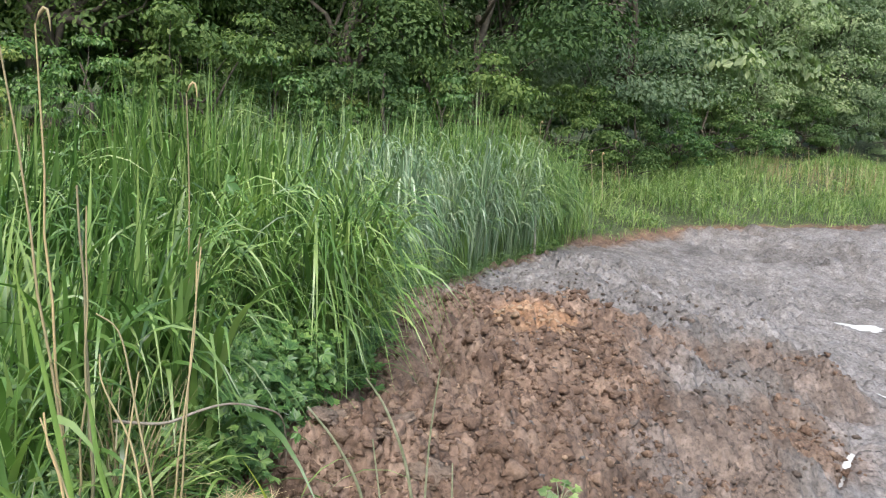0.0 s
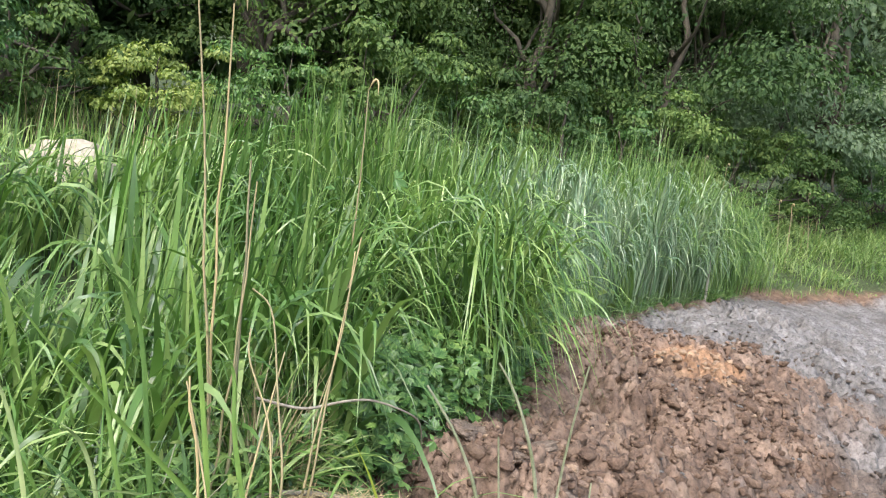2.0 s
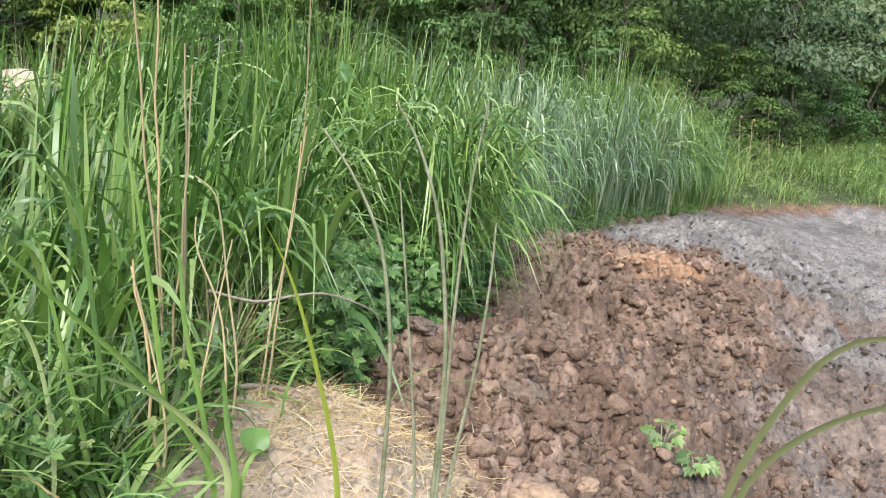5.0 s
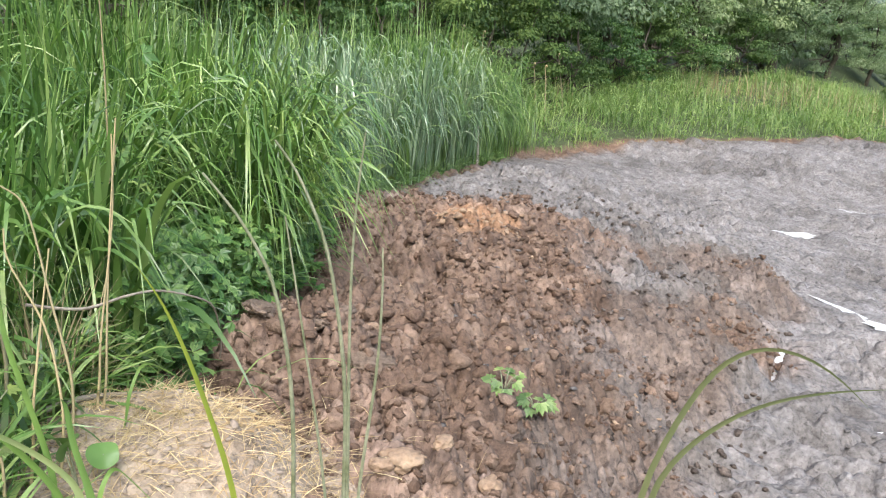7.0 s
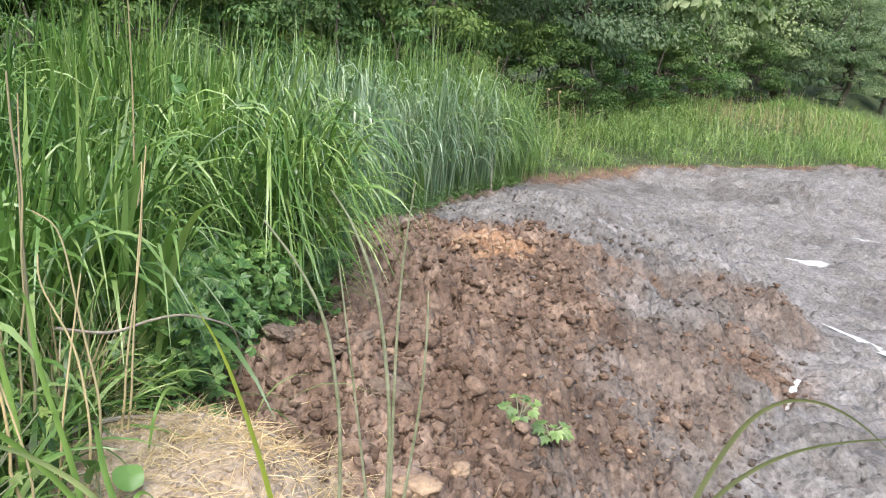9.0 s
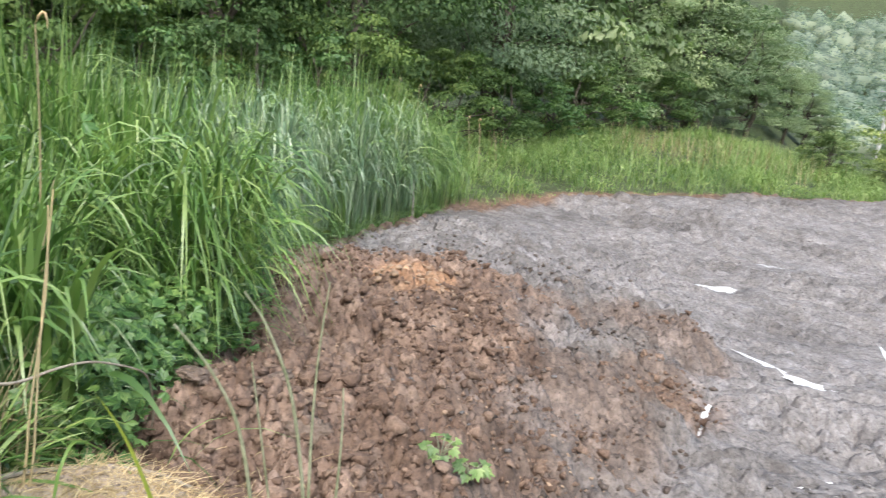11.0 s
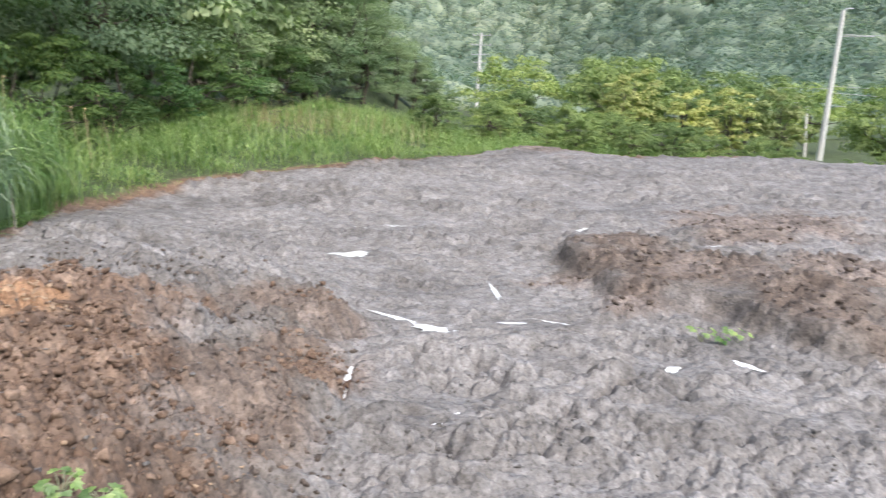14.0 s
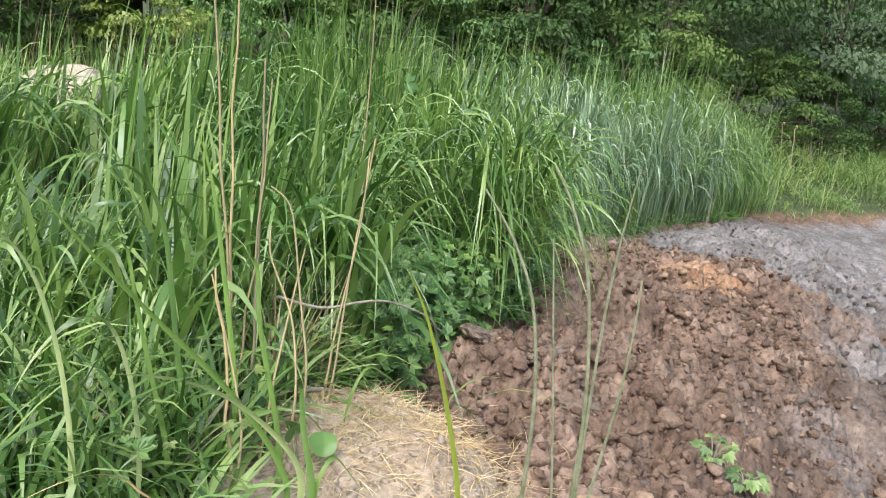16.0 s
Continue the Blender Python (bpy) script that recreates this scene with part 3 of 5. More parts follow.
def tree_model(kind, seed, tall, wide, low, clumps, per, size, leaf, spread=1.0, puff=0.15):
    """A tree or shrub: tapered trunk with limbs that carry clumps of leaves; low: where the crown begins, as a share of its height."""
    r = np.random.default_rng(seed)
    thing = new(kind)
    mid, hz = tall * (1 + low) / 2, tall * (1 - low) / 2
    dirs = r.normal(size=(clumps, 3))
    dirs /= np.linalg.norm(dirs, axis=1, keepdims=True)
    rad = r.uniform(0.45, 1.0, clumps) ** 0.6
    c = dirs * rad[:, None] * np.array([wide / 2, wide / 2, hz])
    c *= (1 + 0.25 * np.sin(3 * np.arctan2(c[:, 1], c[:, 0]) + seed) * spread)[:, None]
    c[:, 2] += mid
    cr = r.uniform(0.55, 1.15, clumps) * wide * puff
    top = np.array([r.normal(0, 0.05) * wide, r.normal(0, 0.05) * wide, tall * 0.85])
    pieces = [tube_arrays(bent((0, 0, -0.3), top, (r.normal(0, 0.06) * wide, r.normal(0, 0.06) * wide, 0), 9, 0.02 * tall, seed), np.linspace(0.022 * tall + 0.03, 0.02, 9), 8)]
    for k in r.choice(clumps, min(clumps, 14), replace=False):
        start = r.uniform(0.15, 0.6)
        pieces.append(tube_arrays(bent(top * start, c[k], (0, 0, -0.06 * tall), 6, 0.02 * tall, seed + int(k)), np.linspace(0.009 * tall + 0.012, 0.008, 6), 5))
    part("trunk", mesh_np("trunk", *joined(pieces), MAT_BARK), thing, "dark grey-brown trunk with bare limbs")
    owner = np.repeat(np.arange(clumps), per)
    dv = r.normal(size=(len(owner), 3))
    dv /= np.linalg.norm(dv, axis=1, keepdims=True)
    dv[:, 2] = np.where(dv[:, 2] < -0.1, -dv[:, 2] * 0.7, dv[:, 2])
    pos = c[owner] + dv * (cr[owner] * r.uniform(0.55, 1.1, len(owner)))[:, None] * np.array([1.15, 1.15, 0.75])
    normal = dv + np.array([0, 0, 0.25]) + r.normal(0, 0.3, pos.shape)
    v, f = leaf_arrays(pos, size * r.uniform(0.65, 1.35, len(owner)), normal, r.uniform(0, 6.28, len(owner)))
    part("crown", mesh_np("crown", v, f, leaf, False), thing)
    return thing


def plant(model, x, y, turn, scale, label, category, group, first):
    """Stands a model, or a copy of it, on the ground."""
    m = Matrix.LocRotScale((x, y, ground_at(x, y)), Euler((0, 0, radians(turn))), (scale, scale, scale * 1.0))
    if first:
        model.matrix_basis = m
        ob = model
    else:
        ob = copy_thing(model, Matrix.LocRotScale((x, y, ground_at(x, y)), Euler((0, 0, radians(turn))), None))
        ob.scale = (scale, scale, scale)
    return tagged(ob, label, category, group)


used = set()


def stand(model, x, y, turn, scale, label, category, group):
    first = model.name not in used
    used.add(model.name)
    return plant(model, x, y, turn, scale, label, category, group, first)


# ---------------------------------------------------------------- the wood behind
TREES = [tree_model("tree", 101, 11.0, 6.5, 0.02, 44, 560, 0.08, MAT_TREE, 1.0, 0.25), tree_model("tree", 103, 9.5, 6.8, 0.0, 44, 560, 0.08, MAT_TREE, 1.0, 0.25)]
# farther along the edge the trees carry the haze-tinted leaf
TREES_HAZE = [tree_model("tree", 102, 12.5, 6.0, 0.02, 44, 430, 0.1, MAT_TREE_HAZE, 1.0, 0.25), tree_model("tree", 104, 13.0, 7.0, 0.03, 46, 430, 0.1, MAT_TREE_HAZE, 1.0, 0.25)]
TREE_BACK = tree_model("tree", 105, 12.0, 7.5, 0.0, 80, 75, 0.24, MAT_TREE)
TREE_BACK_HAZE = tree_model("tree", 106, 12.0, 7.5, 0.0, 80, 75, 0.24, MAT_TREE_HAZE)
EDGE_WOOD = [(-13.5, 9.5), (-12.0, 13.5), (-9.5, 16.5), (-6.5, 18.5), (-3.4, 20.6), (-0.4, 22.8), (2.0, 24.2), (4.2, 27.0), (6.6, 30.6), (9.2, 34.0), (11.8, 37.6),
             (15.0, 40.5), (18.0, 43.0), (21.3, 45.6), (24.6, 48.6), (28.0, 51.5), (31.5, 55.0)]
for k, (x, y) in enumerate(EDGE_WOOD):
    step = (0.0, 1.9, -0.3, 2.4, 0.6)[k % 5]
    x, y = x - 0.78 * step, y + 0.62 * step
    stand((TREES if k < 6 else TREES_HAZE)[k % 2], x, y, 67 * k, (0.82 + 0.09 * (k % 3)) * (1.0, 0.85, 0.68, 0.52, 0.4)[max(0, k - 12)], "tall leafy broadleaf tree with dense dark green crown", "tree", "trees at the wood's edge")
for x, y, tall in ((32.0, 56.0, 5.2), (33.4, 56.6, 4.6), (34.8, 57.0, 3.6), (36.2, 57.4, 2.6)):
    stand(TREES_HAZE[0], x, y, 31 * x, tall / 11.5, "small tree with haze-paled leaves at the end of the wood", "tree", "trees at the wood's edge")
SHRINK = (1.0,) * 12 + (1.0, 0.85, 0.68, 0.52, 0.4)
for k in range(17):
    x0, y0 = EDGE_WOOD[k]
    far = (4.5 if k % 2 == 0 else 6.0) if k < 9 else 3.0
    x, y = x0 - far * 0.78 + 1.1 * math.sin(k * 2.1), y0 + far * 0.62 + 1.1 * math.cos(k * 1.7)
    stand(TREE_BACK if k < 7 else TREE_BACK_HAZE, x, y, 41 * k, (1.0 + 0.08 * (k % 4)) * SHRINK[k] * (1.0 if k < 12 else 0.85), "tall dark green tree deeper in the wood", "tree", "trees inside the wood")

SHRUB_YELLOW = tree_model("shrub", 201, 2.6, 2.9, 0.05, 40, 150, 0.062, MAT_YELLOW)
SHRUB_GREEN = tree_model("shrub", 202, 3.0, 3.4, 0.02, 42, 150, 0.066, MAT_VINE)
SHRUB_DEEP = tree_model("shrub", 203, 3.4, 3.6, 0.02, 42, 150, 0.07, MAT_TREE)
for x, y, which, s in ((0.25, 19.0, 0, 0.85), (-1.3, 18.6, 1, 0.9), (-2.6, 17.6, 2, 0.95), (-4.3, 16.6, 1, 0.85), (-5.8, 15.2, 2, 1.0), (-7.4, 13.6, 1, 0.8), (-8.6, 11.6, 0, 0.8),
                       (-10.2, 10.2, 2, 0.9), (2.2, 22.2, 2, 0.9), (4.3, 25.2, 2, 0.85), (6.6, 28.2, 1, 0.8), (8.9, 31.6, 2, 0.9), (-0.6, 20.0, 2, 1.0), (-3.0, 18.9, 0, 0.85), (-9.5, 8.0, 1, 0.7),
                       (11.4, 35.0, 1, 0.8), (14.6, 38.0, 2, 0.9)):
    stand((SHRUB_YELLOW, SHRUB_GREEN, SHRUB_DEEP)[which], x, y, 53 * x, s,
          ("yellow-green leafy shrub in front of the wood", "bright green leafy shrub in front of the wood", "dark green leafy shrub in front of the wood")[which], "shrub", "shrubs along the wood")

# bushes and trees beyond the far rim, down in the valley
BUSH_PALE = tree_model("bush", 301, 4.6, 4.6, 0.0, 56, 110, 0.115, MAT_BUSH)
BUSH_BAMBOO = tree_model("bamboo_clump", 302, 6.0, 4.2, 0.0, 70, 60, 0.17, MAT_BAMBOO)
TREE_ROUND = tree_model("tree", 303, 7.5, 9.5, 0.1, 64, 90, 0.21, MAT_BUSH)
for x, y, s in ((23.6, 28.2, 0.42), (26.3, 28.4, 0.46), (29.2, 28.6, 0.5), (32.0, 29.4, 0.55), (35.2, 28.4, 0.5), (38.6, 27.6, 0.42), (24.6, 33.6, 0.75), (27.2, 35.4, 1.05), (29.6, 34.0, 1.05), (32.0, 33.2, 0.85), (34.6, 35.8, 0.9), (24.8, 27.6, 0.5), (27.8, 27.2, 0.5), (30.4, 27.0, 0.55), (33.5, 28.5, 0.6), (36.5, 27.0, 0.5), (22.2, 31.0, 0.6), (19.6, 31.5, 0.6), (44, 22.5, 0.3), (37.5, 25.6, 0.32), (41.0, 24.2, 0.3), (40.5, 29.5, 0.42), (46.5, 25.5, 0.4)):
    stand(BUSH_PALE, x, y, 71 * x, s * (0.6, 0.78, 0.68)[int(x * 7) % 3] * (0.85 if s > 0.7 else 1.2), "pale green bush beyond the far rim of the mud", "bush", "bushes beyond the rim")
for x, y, s in ((38.0, 38.6, 1.0), (43.0, 34.0, 1.0), (46.0, 32.4, 1.05), (41.0, 36.0, 0.9), (40.5, 40.5, 1.15)):
    stand(BUSH_BAMBOO, x, y, 37 * x, s * 0.72, "clump of yellowish feathery bamboo in the valley", "bamboo", "bamboo clumps")
for x, y, s in ((43.0, 44.0, 1.0), (47.5, 42.0, 0.95), (86.0, 58.0, 1.3), (60.0, 33.0, 1.0), (66.0, 29.5, 1.1), (58.0, 24.0, 1.0), (72.0, 24.0, 1.15), (38.0, 50.0, 0.9), (50, 52, 1.1), (60, 46, 1.1), (64, 18, 1.0), (70, 14, 1.1)):
    stand(TREE_ROUND, x, y, 29 * x, s * 0.8, "round-crowned green tree in the valley behind the poles", "tree", "trees in the valley")


# ---------------------------------------------------------------- grasses
# tall grass along the left edge: upright body in tufts that lean together
root, d = scatter(52000, -6.5, 2.6, 0.6, 16.2, lambda x, y, d: (d > 0.02) & (d < 3.6) & (y > 1.1 + 0.5 * (x < -1.2)) & ~((x > -1.3) & (y < 2.5)) & (vnoise(x * 2.3, y * 2.3, 90) > 0.42 + 0.08 * (d > 2)))
n = len(root)
near = np.clip((8 - root[:, 1]) / 7, 0, 1)
tall = np.interp(root[:, 1], [1, 2, 4, 6, 9, 12, 16], [0.75, 1.15, 1.55, 1.8, 2.05, 2.35, 2.15]) * np.interp(d, [0, 0.5, 2.2, 3.6], [0.9, 1, 1, 0.7]) * (0.78 + 0.42 * vnoise(root[:, 0] * 1.1, root[:, 1] * 1.1, 91))
tuft = 5 * vnoise(root[:, 0] * 1.4, root[:, 1] * 1.4, 96) - 2.6
arch = rng.uniform(0, 1, n) < 0.45 + 0.28 * near
droop = np.where(arch, rng.uniform(0.45, 0.85, n), rng.uniform(0.05, 0.35, n))
blades("tall_grass", root, tall * np.where(arch, 1.35, 1.05) * rng.uniform(0.65, 1.15, n), (0.02 + 0.024 * near) * rng.uniform(0.5, 1.4, n), tuft + rng.normal(0, 0.8, n),
       tall * np.where(arch, rng.uniform(0.2, 0.6, n), rng.uniform(0.04, 0.3, n)), droop, MAT_GRASS, "tall bright green broad-bladed grass along the mud's edge", "grass", 9)
# drooping skirt that arches over the mud and hangs to it
root, d = scatter(44000, -2.5, 2.6, 2.7, 15.8, lambda x, y, d: (d > -0.05) & (d < 0.9) & (vnoise(x * 2.6, y * 2.6, 97) > 0.42) & (y + 2.0 * vnoise(x * 3, y * 3, 107) > 4.9))
n = len(root)
tall = np.interp(root[:, 1], [2.4, 3.5, 6, 9, 12, 15.6], [0.8, 1.3, 1.75, 2.0, 2.15, 2.0])
silver = smooth((1.5 - np.abs(root[:, 1] - 8.9) / 2.6 + 0.8 * (vnoise(root[:, 0] * 2, root[:, 1] * 2, 92) - 0.5)) / 0.6) > rng.uniform(0, 1, n)
way = -0.35 + 1.6 * (vnoise(root[:, 0] * 1.2, root[:, 1] * 1.2, 98) - 0.5) + rng.normal(0, 0.4, n)
for pick, name, mat, label in ((~silver, "drooping_grass", MAT_GRASS, "long green grass blades drooping over the mud's edge"), (silver, "silvery_grass", MAT_GRASS_BLUE, "bluish silvery grass blades combed downwards over the edge")):
    m = int(pick.sum())
    blades(name, root[pick], (tall * 1.75)[pick] * rng.uniform(0.5, 1.15, m), rng.uniform(0.018, 0.042, m), way[pick], tall[pick] * (rng.uniform(0.05, 0.28, m) if name == "silvery_grass" else rng.uniform(0.2, 0.65, m) * np.interp(root[pick, 1], [4.5, 6, 8], [1.0, 0.55, 0.4])), rng.uniform(0.55, 0.92, m), mat, label, "grass", 8)
# matted low blades under the wall
root, d = scatter(12000, -2.2, 2.0, 1.4, 14, lambda x, y, d: (d > -0.12) & (d < 0.6) & ~((x > -1.15) & (y < 2.45)))
n = len(root)
blades("matted_grass", root, rng.uniform(0.25, 0.7, n), rng.uniform(0.008, 0.018, n), rng.normal(-0.3, 1.0, n), rng.uniform(0.15, 0.5, n), rng.uniform(0.5, 0.95, n), MAT_GRASS, "matted dark green grass at the foot of the tall grass", "grass", 5)
# near left weeds and broad blades
root, d = scatter(6500, -3.4, -0.65, 0.5, 2.7, lambda x, y, d: (d > 0.05) & (x < -0.8 + 0.12 * (y < 1.6) - 0.3 * vnoise(x * 3, y * 3, 93)))
n = len(root)
blades("near_grass", root, rng.uniform(0.3, 0.95, n) * np.interp(root[:, 0], [-1.4, -0.8], [1.0, 0.45]), rng.uniform(0.012, 0.03, n), rng.uniform(-3.1, 3.1, n), rng.uniform(0.1, 0.45, n), rng.uniform(0.2, 0.8, n), MAT_GRASS, "loose broad grass blades near the sandy mound", "grass")
# meadow between the far rim and the wood
root, d = scatter(150000, -12, 40, 13, 52, lambda x, y, d: (d > 0.05) & (d < 15) & ((y > 15.2) | (x > 2)) & ((x - 19) * 0.894 - (y - 24) * 0.447 < 12) & (y > 14 + 0.1 * x) & ((x - 1) * 0.84 - (y - 21) * 0.54 > -3.4))
n = len(root)
hh = np.interp(d, [0, 0.8, 3, 8, 15], [0.35, 0.7, 0.95, 0.9, 0.7]) * (0.1 + 1.5 * smooth((fbm(root[:, 0] * 0.8, root[:, 1] * 0.8, 3, 94) - 0.2) / 0.6))
blades("meadow_grass", root, hh * rng.uniform(0.6, 1.2, n), rng.uniform(0.014, 0.03, n), rng.uniform(-3.1, 3.1, n), hh * rng.uniform(0.2, 1.0, n), rng.uniform(0.15, 0.9, n), MAT_MEADOW, "yellow-green meadow grass behind the far rim", "grass", 3)
# rough cover on the left bank behind the tall grass
root, d = scatter(15000, -14, 1.5, 1, 20, lambda x, y, d: (d > 3.0) & (d < 13) & (np.hypot(x + 5.7, y - 6.2) > 0.8))
n = len(root)
blades("bank_grass", root, rng.uniform(0.25, 0.75, n), rng.uniform(0.014, 0.03, n), rng.uniform(-3.1, 3.1, n), rng.uniform(0.05, 0.3, n), rng.uniform(0.05, 0.5, n), MAT_MEADOW, "rough mixed grass on the bank behind", "grass", 4)
# dry reeds: in front of the shrubs, in the meadow, and a broken clump by the mound
root, d = scatter(9500, -12, 30, 9, 40, lambda x, y, d: (d > 3.2) & (d < 12) & (((x < -4.5) & (y < 15)) | ((y > 23) & (np.hypot(x - 14, y - 28.5) < 4.5)) | (vnoise(x * 0.5, y * 0.5, 95) > 0.8)) & ((x - 1) * 0.84 - (y - 21) * 0.54 > -4))
n = len(root)
blades("dry_reeds", root, rng.uniform(0.7, 1.6, n), rng.uniform(0.012, 0.024, n), rng.uniform(-3.1, 3.1, n), rng.uniform(0.05, 0.35, n), rng.uniform(0.0, 0.3, n), MAT_STRAW, "dry straw-coloured reeds in the bank and meadow", "reeds", 4)
root = np.stack([rng.normal(-1.12, 0.09, 130), rng.normal(2.12, 0.14, 130), np.zeros(130)], -1)
root[:, 2] = height(root[:, 0], root[:, 1])
blades("dry_stems", root, rng.uniform(0.25, 0.75, 130), rng.uniform(0.005, 0.012, 130), rng.normal(0.2, 1.4, 130), rng.uniform(0.08, 0.35, 130), rng.uniform(0.0, 0.7, 130), MAT_STRAW, "broken dry brown grass stems in a tangled clump", "grass")
root = np.stack([rng.normal(-0.5, 0.32, 2600), rng.normal(1.9, 0.28, 2600), np.zeros(2600)], -1)
root[:, 2] = height(root[:, 0], root[:, 1]) + 0.004
n = len(root)
blades("straw_litter", root, rng.uniform(0.01, 0.06, n), rng.uniform(0.0015, 0.0045, n), rng.uniform(-3.1, 3.1, n), rng.uniform(0.04, 0.24, n), rng.uniform(0.6, 1.1, n), MAT_STRAW, "cut dry straw strewn over the sandy mound", "straw", 4)

# ---------------------------------------------------------------- clods, stones, slabs


def ball(level):
    bm = bmesh.new()
    bmesh.ops.create_icosphere(bm, subdivisions=level, radius=1.0)
    v = np.array([p.co[:] for p in bm.verts])
    f = np.array([[p.index for p in q.verts] for q in bm.faces])
    bm.free()
    return v, f


BALLS = {1: ball(1), 2: ball(2)}


def lump_arrays(place, size, flat, seed, rough=0.28, level=1):
    """Irregular broken lumps, half sunk."""
    ICO_V, ICO_F = BALLS[level]
    r = np.random.default_rng(seed)
    n = len(place)
    v = np.repeat(ICO_V[None], n, 0)
    for amp, f in ((rough, 1.7), (rough * 0.7, 3.9)):
        k = r.normal(0, f, (n, 3, 3))
        v = v * (1 + amp * np.sin(np.einsum("nij,vj->nvi", k, ICO_V) + r.uniform(0, 6, (n, 1, 3))).mean(2, keepdims=True) * 1.6)
    v = v * (1 + r.normal(0, 0.13, (n, len(ICO_V), 1)))
    cut = r.normal(size=(n, 1, 3))
    cut /= np.linalg.norm(cut, axis=2, keepdims=True)
    over = np.maximum((v * cut).sum(2, keepdims=True) - 0.6, 0)
    v = v - cut * over * 0.9
    v = v * np.stack([r.uniform(0.8, 1.4, n), r.uniform(0.8, 1.2, n), flat * r.uniform(0.7, 1.1, n)], -1)[:, None]
    a = r.uniform(0, 6.28, n)
    x = v[..., 0] * np.cos(a)[:, None] - v[..., 1] * np.sin(a)[:, None]
    y = v[..., 0] * np.sin(a)[:, None] + v[..., 1] * np.cos(a)[:, None]
    v = np.stack([x, y, v[..., 2]], -1) * size[:, None, None] + place[:, None]
    f = ICO_F[None] + (np.arange(n) * len(ICO_V))[:, None, None]
    return v.reshape(-1, 3), f.reshape(-1, 3)


def clods(name, place, low, high, material, label, category, seed, flat=0.7, level=1):
    size = np.exp(rng.uniform(np.log(low), np.log(high), len(place)))
    place = place + np.stack([0 * size, 0 * size, size * 0.0], -1)
    v, f = lump_arrays(place, size, np.full(len(place), flat), seed, 0.32, level)
    tagged(new(name, mesh_np(name, v, f, material)), label, category, kind="stuff")


def on_heap(x, y, d):
    return (d < 0.12) & (np.hypot((x - 0.66) / 0.46, (y - 6.15) / 0.68) > rng.uniform(0.6, 1.0, len(x))) & (brownness(x, y, d) * (0.3 + 0.7 * smooth((vnoise(x * 1.5, y * 1.5, 80) - 0.3) / 0.3)) > rng.uniform(0.05, 1.0, len(x)) + 0.02 * y)


place, d = scatter(60000, -0.9, 4.2, 1.7, 8.6, on_heap)
clods("earth_crumbs", place[::2], 0.006, 0.024, MAT_CLOD, "loose brown earth crumbs covering the heap", "clods", 11, 0.95)
place, d = scatter(6000, -0.9, 4.2, 1.7, 8.6, on_heap)
clods("earth_clods", place, 0.014, 0.048, MAT_CLOD, "loose broken brown earth clods on the heap", "clods", 16, 0.9, 2)
place, d = scatter(82000, 0.3, 17, 2.2, 19, lambda x, y, d: (d < -0.2) & (smooth((vnoise(x * 1.1, y * 1.1, 81) - 0.25) / 0.5) * np.interp(y + 0.4 * x, [4, 7, 12, 18, 26], [1.0, 0.9, 0.6, 0.4, 0.2]) > rng.uniform(0.15, 1.0, len(x))))
clods("mud_crumbs", place[::3], 0.008, 0.026, MAT_CLOD_GREY, "grey crumbs of wet mud on the field", "clods", 12, 0.45)


def on_flank(x, y, d):
    toe = np.interp(y, [2, 3, 4.2, 5.3, 7.2, 8.7, 11], [2.0, 2.2, 2.7, 3.2, 4.3, 4.6, 3.5])
    return (d < -0.1) & (smooth((toe + 0.2 - x) / 0.7) * np.interp(y, [6, 11], [1.0, 0.3]) * (1 - 0.8 * brownness(x, y, d)) > rng.uniform(0.2, 1.0, len(x)))


place, d = scatter(14000, 7, 17, 2.5, 12.5, lambda x, y, d: brownness(x, y, d) * np.interp(x, [8, 16], [1, 0.5]) > rng.uniform(0.15, 1.0, len(x)))
clods("ridge_clods", place, 0.012, 0.055, MAT_CLOD_DARK, "dark brown clods on the low ridges of the field", "clods", 18, 0.8)
place, d = scatter(16000, 0.2, 5, 2.2, 10, on_flank)
clods("dark_clods", place[::4], 0.01, 0.036, MAT_CLOD_DARK, "dark grey-brown mud clods on the flank of the heap", "clods", 17, 0.85)
place, d = scatter(420, 0.25, 1.15, 5.5, 6.8, lambda x, y, d: np.hypot((x - 0.66) / 0.45, (y - 6.15) / 0.65) < 1)
clods("tan_pebbles", place[:90], 0.014, 0.04, MAT_PEBBLE, "pale tan stones on the orange earth patch", "pebbles", 13, 0.7, 2)
place, d = scatter(900, -0.9, 2.2, 1.75, 5.5, lambda x, y, d: (d < 0) & (rng.uniform(0, 1, len(x)) < 0.5))
clods("small_stones", place[:340], 0.006, 0.02, MAT_PEBBLE, "small pale stones among the brown clods", "pebbles", 14)
place, d = scatter(1600, -1.2, 0.1, 1.3, 2.45, lambda x, y, d: np.hypot((x + 0.55) / 0.62, (y - 1.85) / 0.52) < 1)
clods("sand_lumps", place, 0.004, 0.018, surface("sand_lump", (0.28, 0.225, 0.175), (0.44, 0.37, 0.3), 9, 0.9, 0.5), "crumbly sand lumps on the mound", "sand", 15)


